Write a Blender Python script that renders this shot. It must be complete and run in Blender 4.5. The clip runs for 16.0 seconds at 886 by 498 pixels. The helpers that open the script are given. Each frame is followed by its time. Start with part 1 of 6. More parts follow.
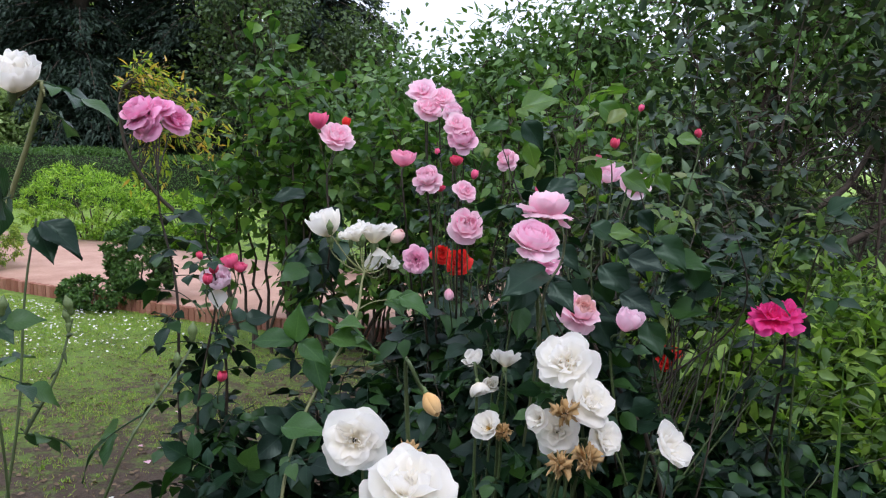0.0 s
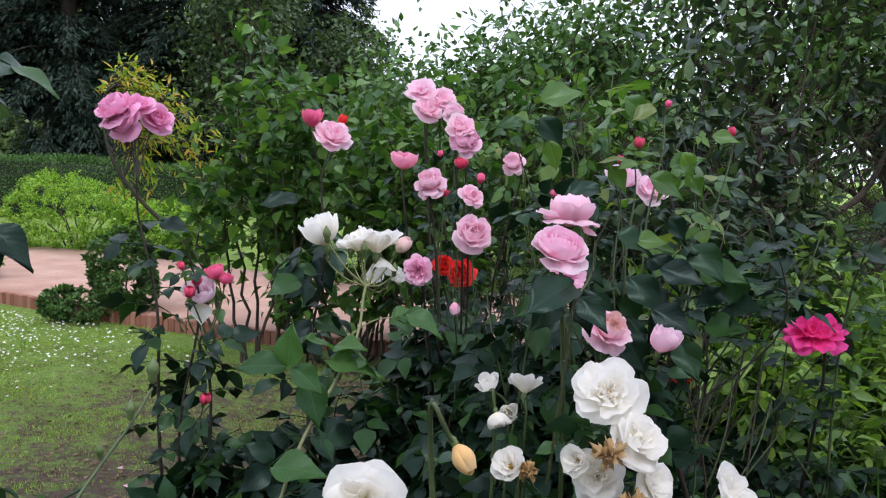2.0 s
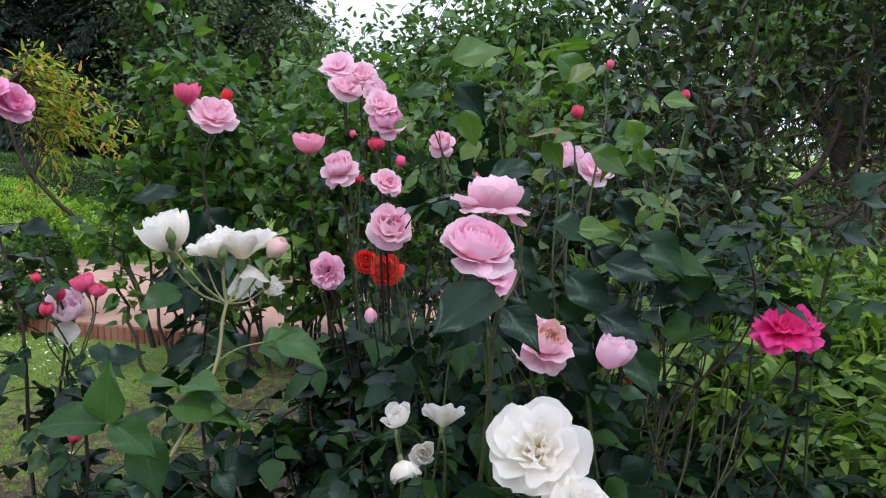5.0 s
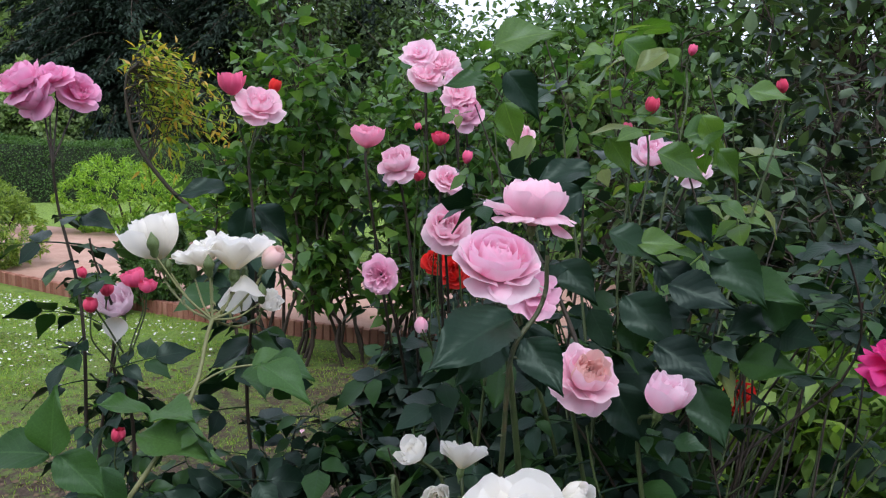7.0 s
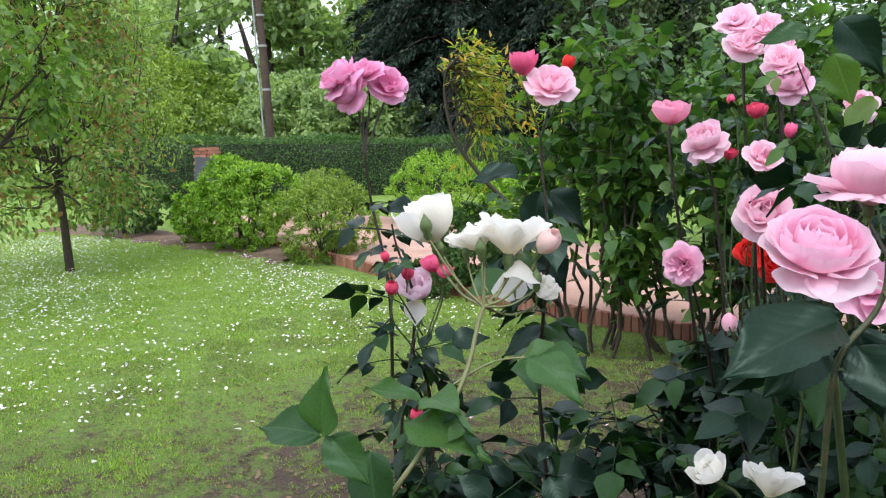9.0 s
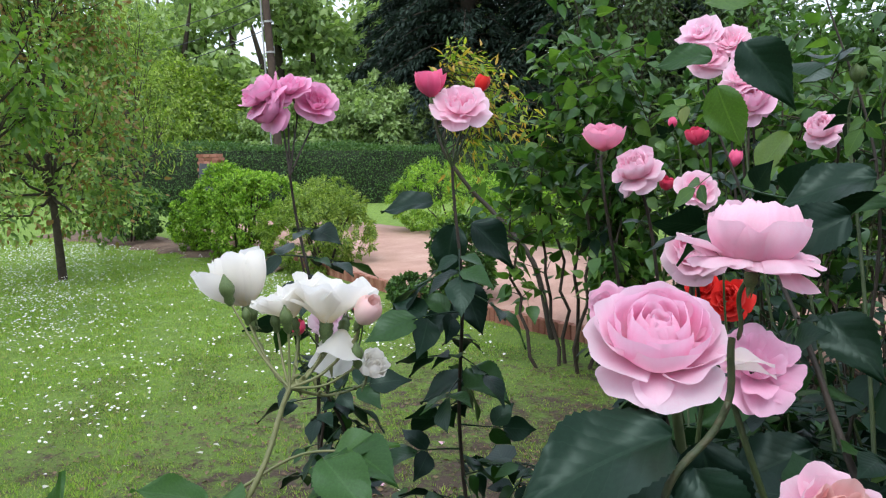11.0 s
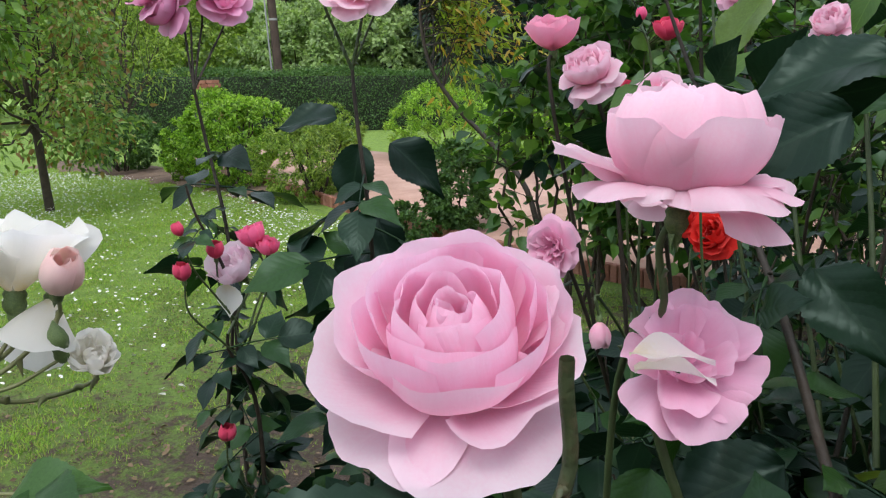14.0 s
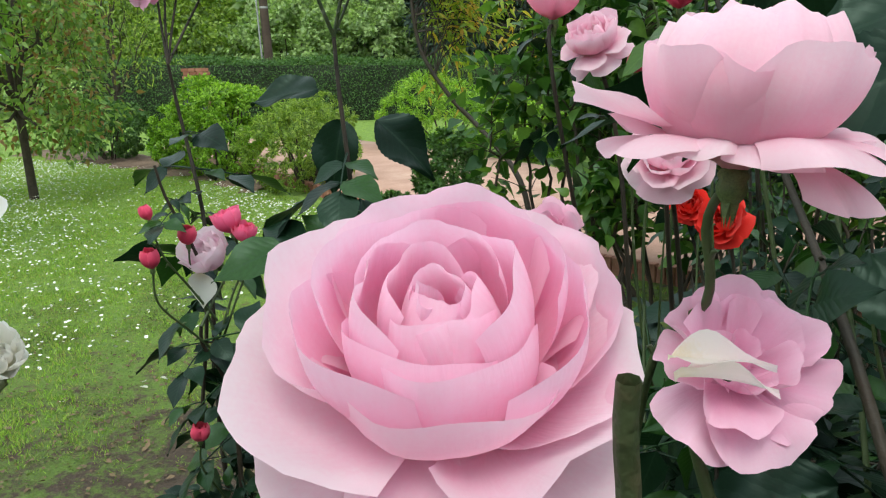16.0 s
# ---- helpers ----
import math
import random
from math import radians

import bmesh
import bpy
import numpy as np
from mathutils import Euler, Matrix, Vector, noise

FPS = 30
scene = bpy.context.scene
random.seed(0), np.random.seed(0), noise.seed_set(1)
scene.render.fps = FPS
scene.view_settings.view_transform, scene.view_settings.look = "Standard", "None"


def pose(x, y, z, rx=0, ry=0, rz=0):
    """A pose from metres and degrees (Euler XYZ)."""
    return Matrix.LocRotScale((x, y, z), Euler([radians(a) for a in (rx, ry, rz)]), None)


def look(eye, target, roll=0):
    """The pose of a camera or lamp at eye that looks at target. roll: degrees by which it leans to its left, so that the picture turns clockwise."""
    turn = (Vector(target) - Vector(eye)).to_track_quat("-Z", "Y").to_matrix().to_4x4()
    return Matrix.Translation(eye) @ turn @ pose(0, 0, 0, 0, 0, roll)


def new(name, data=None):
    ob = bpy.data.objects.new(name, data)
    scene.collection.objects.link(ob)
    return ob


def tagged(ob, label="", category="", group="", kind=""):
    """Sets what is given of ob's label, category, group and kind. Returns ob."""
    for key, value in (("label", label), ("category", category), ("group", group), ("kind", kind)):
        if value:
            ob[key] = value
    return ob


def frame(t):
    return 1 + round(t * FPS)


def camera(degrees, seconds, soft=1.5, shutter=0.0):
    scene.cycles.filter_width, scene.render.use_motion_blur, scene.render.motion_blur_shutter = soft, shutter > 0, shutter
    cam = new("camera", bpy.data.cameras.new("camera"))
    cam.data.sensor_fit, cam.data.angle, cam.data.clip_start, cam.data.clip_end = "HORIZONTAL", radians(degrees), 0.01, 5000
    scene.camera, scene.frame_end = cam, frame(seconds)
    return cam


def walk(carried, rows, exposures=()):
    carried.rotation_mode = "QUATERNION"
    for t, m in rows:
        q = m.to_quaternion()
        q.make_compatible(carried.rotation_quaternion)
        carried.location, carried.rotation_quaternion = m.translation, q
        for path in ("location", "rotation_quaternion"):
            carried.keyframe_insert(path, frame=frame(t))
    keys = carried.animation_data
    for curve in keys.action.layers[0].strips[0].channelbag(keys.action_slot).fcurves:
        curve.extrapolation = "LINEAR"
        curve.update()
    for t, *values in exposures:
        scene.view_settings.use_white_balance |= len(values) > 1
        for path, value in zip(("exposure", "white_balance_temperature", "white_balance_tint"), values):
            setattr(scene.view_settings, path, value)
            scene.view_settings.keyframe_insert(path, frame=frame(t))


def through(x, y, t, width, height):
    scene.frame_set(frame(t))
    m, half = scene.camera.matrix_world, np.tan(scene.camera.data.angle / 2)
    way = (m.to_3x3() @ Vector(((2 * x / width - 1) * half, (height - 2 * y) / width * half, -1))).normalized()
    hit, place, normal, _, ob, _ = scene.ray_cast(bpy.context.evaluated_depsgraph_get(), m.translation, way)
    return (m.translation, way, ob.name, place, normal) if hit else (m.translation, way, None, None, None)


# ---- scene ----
cam = camera(58.0, 16.0, 1.2)

PATH = [
    (0, (0.022, -0.098, 1.611), (-0.052, 1.888, 1.382), 1.7),
    (0.5, (0.001, -0.037, 1.619), (0.043, 1.949, 1.385), 1.8),
    (1, (-0.056, 0.034, 1.604), (-0.055, 2.02, 1.373), 0.5),
    (1.5, (-0.07, 0.079, 1.591), (-0.059, 2.065, 1.357), 1.1),
    (2, (-0.032, 0.123, 1.586), (-0.082, 2.112, 1.381), 1.8),
    (2.5, (0.019, 0.153, 1.581), (-0.072, 2.139, 1.362), 1.7),
    (3, (0.016, 0.203, 1.582), (-0.063, 2.187, 1.344), 1.3),
    (3.5, (0.012, 0.275, 1.573), (0.003, 2.262, 1.346), 0.7),
    (4, (0.023, 0.337, 1.57), (0.097, 2.323, 1.341), 0.0),
    (6.5, (0.177, 0.655, 1.582), (0.126, 2.638, 1.33), 0.5),
    (7, (0.21, 0.672, 1.586), (-0.019, 2.642, 1.324), 0.7),
    (7.5, (0.209, 0.687, 1.575), (-0.347, 2.587, 1.287), -0.3),
    (8, (0.173, 0.678, 1.552), (-0.703, 2.443, 1.208), -1.4),
    (8.5, (0.208, 0.706, 1.555), (-0.772, 2.42, 1.238), -2.0),
    (8.7, (0.215, 0.739, 1.557), (-0.744, 2.47, 1.268), -1.9),
    (10.8, (0.3, 1.049, 1.6), (-0.7, 2.761, 1.335), -1.3),
    (11, (0.334, 1.063, 1.599), (-0.66, 2.778, 1.335), -1.5),
    (11.5, (0.39, 1.122, 1.583), (-0.566, 2.858, 1.312), -1.5),
    (12, (0.383, 1.185, 1.582), (-0.523, 2.944, 1.291), -2.5),
    (12.5, (0.345, 1.246, 1.556), (-0.519, 3.021, 1.239), -2.8),
    (13, (0.322, 1.321, 1.544), (-0.585, 3.066, 1.184), -1.9),
    (13.5, (0.338, 1.391, 1.54), (-0.677, 3.064, 1.127), -1.1),
    (14, (0.326, 1.433, 1.547), (-0.682, 3.104, 1.107), -2.0),
    (14.5, (0.285, 1.46, 1.536), (-0.7, 3.134, 1.062), -2.0),
    (15, (0.297, 1.511, 1.519), (-0.633, 3.204, 0.998), -3.5),
    (15.5, (0.278, 1.525, 1.52), (-0.606, 3.252, 1.038), -2.1),
    (16, (0.273, 1.524, 1.514), (-0.714, 3.201, 1.053), -1.6),
]
EXPOSURES = [(0, 0.56, 6100, 17), (7, 0.5, 6100, 16), (8.5, 0.87, 6250, 12), (11, 0.63, 6100, 11), (12.5, 0.5, 6050, 12), (14, 0.5, 6300, 10), (15, 0.48, 6450, 4), (16, 0.60, 6550, -2)]
walk(cam, [(t, look(eye, target, roll)) for t, eye, target, roll in PATH], EXPOSURES)

# world: bright overcast sky
world = bpy.data.worlds.new("world")
world.use_nodes = True
scene.world = world
wn = world.node_tree
sky = wn.nodes.new("ShaderNodeTexSky")
sky.sky_type, sky.sun_disc = "NISHITA", False
sky.sun_elevation, sky.sun_rotation = radians(52), radians(200)
sky.dust_density = 4.0
pale = wn.nodes.new("ShaderNodeMix")
pale.data_type = "RGBA"
pale.inputs["Factor"].default_value = 0.75
pale.inputs["B"].default_value = (10.6, 11.3, 12.6, 1)
back = wn.nodes["Background"]
wn.links.new(sky.outputs[0], pale.inputs["A"])
wn.links.new(pale.outputs["Result"], back.inputs["Color"])
back.inputs["Strength"].default_value = 0.10
sun = new("sun", bpy.data.lights.new("sun", "SUN"))
sun.data.energy, sun.data.angle, sun.data.color = 1.15, radians(25), (1.0, 0.97, 0.92)
sun.matrix_world = look((0, 0, 0), (-0.25, 0.45, -1.0))

R = np.random.RandomState(7)
rng = random.Random(11)


# ---- mesh helpers ----
def unit(v):
    v = np.asarray(v, float)
    return v / (np.linalg.norm(v, axis=-1, keepdims=True) + 1e-9)


def raw_mesh(name, verts, faces, mat, uvs=None, smooth=True):
    """A mesh from arrays: verts n x 3, faces m x k; uvs per vertex."""
    verts, faces = np.asarray(verts, np.float32), np.asarray(faces, np.int32)
    me = bpy.data.meshes.new(name)
    m, k = faces.shape
    me.vertices.add(len(verts))
    me.vertices.foreach_set("co", verts.ravel())
    me.loops.add(m * k)
    me.loops.foreach_set("vertex_index", faces.ravel())
    me.polygons.add(m)
    me.polygons.foreach_set("loop_start", np.arange(0, m * k, k, dtype=np.int32))
    me.polygons.foreach_set("use_smooth", np.full(m, smooth))
    if uvs is not None:
        layer = me.uv_layers.new(name="uv")
        layer.data.foreach_set("uv", np.asarray(uvs, np.float32)[faces.ravel()].ravel())
    me.update(calc_edges=True)
    me.validate()
    if mat is not None:
        me.materials.append(mat)
    return me


def child(name, me, parent, m=None, label=""):
    ob = new(name, me)
    ob.parent = parent
    if m is not None:
        ob.matrix_basis = m
    return tagged(ob, label=label)


def base(name, place, label, category, group="", kind=""):
    ob = new(name)
    ob.location = place
    ob.empty_display_size = 0.1
    return tagged(ob, label, category, group, kind)


def grid_faces(rows, cols):
    i = np.arange(rows - 1)[:, None] * cols + np.arange(cols - 1)[None]
    return np.stack([i, i + 1, i + cols + 1, i + cols], -1).reshape(-1, 4)


def frames(way, up):
    """Rotation frames with y along way and z near up."""
    y = unit(way)
    x = unit(np.cross(y, up))
    z = np.cross(x, y)
    return np.stack([x, y, z], -1)


def scatter(name, template, places, turn, size, mat, smooth=True):
    """One mesh of many copies of a template (verts, faces, uvs)."""
    tv, tf, tu = template
    size = np.asarray(size, float)
    if size.ndim == 1:
        size = np.repeat(size[:, None], 3, 1)
    v = np.einsum("nij,nkj->nki", turn, tv[None] * size[:, None]) + places[:, None]
    f = tf[None] + (np.arange(len(places)) * len(tv))[:, None, None]
    return raw_mesh(name, v.reshape(-1, 3), f.reshape(-1, tf.shape[1]), mat, np.tile(tu, (len(places), 1)), smooth)


def tube_arrays(points, radii, sides=7):
    points = np.asarray(points, float)
    radii = np.broadcast_to(np.asarray(radii, float), len(points))
    way = unit(np.gradient(points, axis=0))
    ref = np.array([0.31, 0.17, 0.93]) if abs(way[0][2]) < 0.8 else np.array([0.93, 0.31, 0.17])
    x = unit(np.cross(way, ref))
    y = np.cross(way, x)
    a = np.linspace(0, 2 * np.pi, sides, endpoint=False)
    ring = x[:, None] * np.cos(a)[None, :, None] + y[:, None] * np.sin(a)[None, :, None]
    v = (points[:, None] + ring * radii[:, None, None]).reshape(-1, 3)
    n = len(points)
    i, j = np.meshgrid(np.arange(n - 1), np.arange(sides), indexing="ij")
    q = np.stack([i * sides + j, i * sides + (j + 1) % sides, (i + 1) * sides + (j + 1) % sides, (i + 1) * sides + j], -1).reshape(-1, 4)
    caps = []
    for row in (0, n - 1):
        c = len(v)
        v = np.vstack([v, points[row]])
        ids = row * sides + np.arange(sides)
        caps.append(np.stack([ids, np.roll(ids, -1), np.full(sides, c), np.full(sides, c)], -1)[:, :4])
    u = np.zeros((len(v), 2))
    u[: n * sides, 1] = np.repeat(np.arange(n) / max(1, n - 1), sides)
    return v, q, u, caps


def tubes(name, runs, mat, sides=7):
    """One mesh of several tubes; runs of (points, radii)."""
    vs, fs, us, off = [], [], [], 0
    for points, radii in runs:
        v, q, u, _ = tube_arrays(points, radii, sides)
        vs.append(v), fs.append(q + off), us.append(u)
        off += len(v)
    return raw_mesh(name, np.vstack(vs), np.vstack(fs), mat, np.vstack(us))


def bend(a, b, sag=(0, 0, 0), n=8, wob=0.0, r=None):
    """A curve from a to b, bowed by sag in its middle."""
    a, b, sag = (np.asarray(v, float) for v in (a, b, sag))
    s = np.linspace(0, 1, n)[:, None]
    p = a + (b - a) * s + sag * (4 * s * (1 - s))
    if wob:
        p[1:-1] += (r or R).normal(0, wob, (n - 2, 3))
    return p


def smooth_line(points, n=24):
    """A smooth curve through the points."""
    p = np.asarray(points, float)
    p = np.vstack([2 * p[0] - p[1], p, 2 * p[-1] - p[-2]])
    out = []
    for k in range(1, len(p) - 2):
        t = np.linspace(0, 1, max(3, n // (len(p) - 3)), endpoint=False)[:, None]
        a, b, c, d = p[k - 1 : k + 3]
        out.append(0.5 * (2 * b + (c - a) * t + (2 * a - 5 * b + 4 * c - d) * t**2 + (3 * b - a - 3 * c + d) * t**3))
    return np.vstack(out + [p[-2:-1]])


# ---- materials ----
def material(name):
    m = bpy.data.materials.new(name)
    m.use_nodes = True
    return m, m.node_tree, m.node_tree.nodes["Principled BSDF"]


def node(tree, kind, **values):
    n = tree.nodes.new(kind)
    for key, value in values.items():
        if key in n.inputs:
            n.inputs[key].default_value = value
    return n


def ramp(tree, stops, fac):
    n = tree.nodes.new("ShaderNodeValToRGB")
    while len(n.color_ramp.elements) < len(stops):
        n.color_ramp.elements.new(0.5)
    for e, (p, c) in zip(n.color_ramp.elements, stops):
        e.position, e.color = p, (*c, 1)
    tree.links.new(fac, n.inputs[0])
    return n.outputs["Color"]


def mix(tree, a, b, fac, mode="MIX"):
    n = tree.nodes.new("ShaderNodeMix")
    n.data_type, n.blend_type = "RGBA", mode
    for key, v in (("Factor", fac), ("A", a), ("B", b)):
        socket = [i for i in n.inputs if i.name == key and (key == "Factor" or i.type == "RGBA")][0]
        if isinstance(v, (int, float)):
            socket.default_value = v
        elif isinstance(v, tuple):
            socket.default_value = (*v, 1)
        else:
            tree.links.new(v, socket)
    return [o for o in n.outputs if o.type == "RGBA"][0]


def math_node(tree, op, a, b=0.0):
    n = tree.nodes.new("ShaderNodeMath")
    n.operation = op
    for socket, v in zip(n.inputs, (a, b)):
        if isinstance(v, (int, float)):
            socket.default_value = v
        else:
            tree.links.new(v, socket)
    return n.outputs[0]


def noise_out(tree, scale, detail=4.0, rough=0.55, space="Object"):
    c = tree.nodes.new("ShaderNodeTexCoord")
    n = node(tree, "ShaderNodeTexNoise", Scale=scale, Detail=detail, Roughness=rough)
    tree.links.new(c.outputs[space], n.inputs["Vector"])
    return n.outputs["Fac"]


def bump(tree, p, height, strength=0.3, distance=0.01):
    b = node(tree, "ShaderNodeBump", Strength=strength, Distance=distance)
    tree.links.new(height, b.inputs["Height"])
    tree.links.new(b.outputs[0], p.inputs["Normal"])


def leaf_material(name, dark, light, gloss=0.45, through=0.3, veins=True, warm=None, spec=0.5):
    """Foliage: varied per leaf, veined, partly letting light through."""
    m, t, p = material(name)
    g = t.nodes.new("ShaderNodeNewGeometry")
    info = t.nodes.new("ShaderNodeObjectInfo")
    pick = math_node(t, "FRACT", math_node(t, "ADD", g.outputs["Random Per Island"], info.outputs["Random"]))
    c = ramp(t, [(0.0, dark), (0.68, light), (0.84, warm or light)], pick)
    uv = t.nodes.new("ShaderNodeUVMap")
    uv.uv_map = "uv"
    sep = t.nodes.new("ShaderNodeSeparateXYZ")
    t.links.new(uv.outputs[0], sep.inputs[0])
    if veins:
        off = math_node(t, "ABSOLUTE", math_node(t, "SUBTRACT", sep.outputs["X"], 0.5))
        rib = math_node(t, "LESS_THAN", off, 0.022)
        slant = math_node(t, "SUBTRACT", math_node(t, "MULTIPLY", sep.outputs["Y"], 8.5), math_node(t, "MULTIPLY", off, 6.0))
        wave = math_node(t, "PINGPONG", slant, 0.5)
        side = math_node(t, "LESS_THAN", wave, 0.04)
        line = math_node(t, "MAXIMUM", rib, math_node(t, "MULTIPLY", side, 0.45))
        c = mix(t, c, tuple(min(1.0, 1.5 * v + 0.02) for v in light), math_node(t, "MULTIPLY", line, 0.30))
        bump(t, p, math_node(t, "ADD", math_node(t, "MINIMUM", wave, 0.35), math_node(t, "MULTIPLY", noise_out(t, 5.0, 2.0), 2.0)), 0.11, 0.004)
    n = noise_out(t, 35.0, 3.0)
    c = mix(t, c, mix(t, c, (0.5, 0.5, 0.45), 1.0, "MULTIPLY"), n)
    t.links.new(c, p.inputs["Base Color"])
    p.inputs["Roughness"].default_value = gloss
    p.inputs["Specular IOR Level"].default_value = spec
    p.inputs["Specular Tint"].default_value = (0.74, 1.0, 0.90, 1)
    tr = t.nodes.new("ShaderNodeBsdfTranslucent")
    t.links.new(mix(t, c, (1.8, 2.1, 0.9), 1.0, "MULTIPLY"), tr.inputs["Color"])
    sh = node(t, "ShaderNodeMixShader", Fac=through)
    t.links.new(p.outputs[0], sh.inputs[1])
    t.links.new(tr.outputs[0], sh.inputs[2])
    t.links.new(sh.outputs[0], t.nodes["Material Output"].inputs[0])
    return m


def petal_material(name, foot, middle, rim, through=0.35):
    """Petal: pigment from foot to rim, fine veins along it."""
    m, t, p = material(name)
    uv = t.nodes.new("ShaderNodeUVMap")
    uv.uv_map = "uv"
    sep = t.nodes.new("ShaderNodeSeparateXYZ")
    t.links.new(uv.outputs[0], sep.inputs[0])
    n = noise_out(t, 28.0, 4.0)
    v = math_node(t, "ADD", sep.outputs["Y"], math_node(t, "MULTIPLY", math_node(t, "SUBTRACT", n, 0.5), 0.35))
    side = math_node(t, "ABSOLUTE", math_node(t, "SUBTRACT", sep.outputs["X"], 0.5))
    v = math_node(t, "ADD", v, math_node(t, "MULTIPLY", math_node(t, "POWER", math_node(t, "MULTIPLY", side, 2.0), 4.0), 0.3))
    c = ramp(t, [(0.05, foot), (0.36, middle), (0.62, tuple(0.6 * a + 0.4 * b for a, b in zip(middle, rim))), (0.98, rim)], v)
    info = t.nodes.new("ShaderNodeObjectInfo")
    c = mix(t, c, middle, math_node(t, "MULTIPLY", info.outputs["Random"], 0.4))
    blotch = math_node(t, "MULTIPLY", math_node(t, "SUBTRACT", noise_out(t, 3.0, 3.0), 0.35), 0.9)
    c = mix(t, c, rim, math_node(t, "MAXIMUM", math_node(t, "MINIMUM", blotch, 0.5), 0.0))
    comb = t.nodes.new("ShaderNodeCombineXYZ")
    t.links.new(math_node(t, "MULTIPLY", sep.outputs["X"], 26.0), comb.inputs["X"])
    t.links.new(math_node(t, "MULTIPLY", sep.outputs["Y"], 2.5), comb.inputs["Y"])
    vn = node(t, "ShaderNodeTexNoise", Scale=1.0, Detail=3.0)
    t.links.new(comb.outputs[0], vn.inputs["Vector"])
    c = mix(t, c, mix(t, c, middle, 0.5, "MULTIPLY"), math_node(t, "MULTIPLY", math_node(t, "SUBTRACT", vn.outputs["Fac"], 0.4), 0.45))
    t.links.new(c, p.inputs["Base Color"])
    p.inputs["Roughness"].default_value = 0.55
    p.inputs["Specular IOR Level"].default_value = 0.25
    p.inputs["Sheen Weight"].default_value = 0.15
    bump(t, p, vn.outputs["Fac"], 0.25, 0.002)
    tr = t.nodes.new("ShaderNodeBsdfTranslucent")
    t.links.new(c, tr.inputs["Color"])
    sh = node(t, "ShaderNodeMixShader", Fac=through)
    t.links.new(p.outputs[0], sh.inputs[1])
    t.links.new(tr.outputs[0], sh.inputs[2])
    t.links.new(sh.outputs[0], t.nodes["Material Output"].inputs[0])
    return m


def surface(name, stops, scale, rough=0.85, bumps=0.4, depth=0.01, fine=60.0, per_object=0.0, space="Object"):
    """A rough mineral or bark surface: colours over coarse noise, relief over fine noise."""
    m, t, p = material(name)
    a, b = noise_out(t, scale, 5.0, 0.6, space), noise_out(t, fine, 4.0, 0.6, space)
    f = math_node(t, "ADD", math_node(t, "MULTIPLY", a, 0.65), math_node(t, "MULTIPLY", b, 0.35))
    if per_object:
        info = t.nodes.new("ShaderNodeObjectInfo")
        f = math_node(t, "ADD", f, math_node(t, "MULTIPLY", math_node(t, "SUBTRACT", info.outputs["Random"], 0.5), per_object))
    t.links.new(ramp(t, stops, f), p.inputs["Base Color"])
    p.inputs["Roughness"].default_value = rough
    bump(t, p, b, bumps, depth)
    return m


ROSE_LEAF = leaf_material("rose_leaf", (0.006, 0.016, 0.011), (0.013, 0.037, 0.018), 0.34, 0.15, warm=(0.030, 0.080, 0.016), spec=0.24)
YOUNG_LEAF = leaf_material("young_rose_leaf", (0.055, 0.13, 0.022), (0.14, 0.25, 0.04), 0.38, 0.35, warm=(0.20, 0.24, 0.06))
WHITE_LEAF = leaf_material("soft_rose_leaf", (0.010, 0.032, 0.018), (0.030, 0.075, 0.028), 0.36, 0.22, warm=(0.055, 0.12, 0.03), spec=0.3)
SOFT_LEAF = leaf_material("pale_rose_leaf", (0.030, 0.080, 0.025), (0.065, 0.150, 0.040), 0.40, 0.35, warm=(0.08, 0.17, 0.045), spec=0.3)
LILAC_LEAF = leaf_material("lilac_leaf", (0.03, 0.085, 0.016), (0.085, 0.18, 0.035), 0.4, 0.35, False, (0.15, 0.26, 0.05))
DARK_LEAF = leaf_material("dark_shrub_leaf", (0.014, 0.028, 0.018), (0.045, 0.075, 0.036), 0.36, 0.15, False, (0.09, 0.14, 0.05), spec=0.4)
BRIGHT_LEAF = leaf_material("bright_shrub_leaf", (0.09, 0.18, 0.02), (0.33, 0.52, 0.06), 0.5, 0.4, False, (0.46, 0.64, 0.10))
OLIVE_LEAF = leaf_material("olive_shrub_leaf", (0.10, 0.17, 0.03), (0.30, 0.41, 0.07), 0.5, 0.35, False, (0.42, 0.52, 0.11))
GOLD_LEAF = leaf_material("golden_leaf", (0.14, 0.24, 0.03), (0.42, 0.48, 0.06), 0.5, 0.4, False, (0.60, 0.36, 0.08))
HEDGE_LEAF = leaf_material("hedge_leaf", (0.04, 0.095, 0.022), (0.12, 0.23, 0.05), 0.5, 0.2, False)
CONIFER_LEAF = leaf_material("conifer_needles", (0.008, 0.018, 0.012), (0.02, 0.04, 0.022), 0.6, 0.08, False)
# the haze of distance is mixed into this pale, greyed green
HAZED_LEAF = leaf_material("hazed_woodland_leaf", (0.17, 0.25, 0.10), (0.45, 0.57, 0.25), 0.55, 0.3, False)
APPLE_LEAF = leaf_material("apple_leaf", (0.09, 0.17, 0.03), (0.19, 0.31, 0.05), 0.5, 0.35, False)
PLUM_LEAF = leaf_material("plum_leaf", (0.09, 0.17, 0.04), (0.33, 0.46, 0.12), 0.5, 0.35, False, (0.30, 0.17, 0.07))
GROUND_LEAF = leaf_material("perennial_leaf", (0.05, 0.11, 0.02), (0.17, 0.28, 0.045), 0.45, 0.35, False, (0.27, 0.40, 0.07))
TREE_LEAF = leaf_material("tree_leaf", (0.03, 0.055, 0.02), (0.10, 0.15, 0.055), 0.5, 0.25, False)
GRASS = leaf_material("grass", (0.12, 0.23, 0.03), (0.46, 0.65, 0.12), 0.6, 0.38, False, (0.46, 0.44, 0.16))

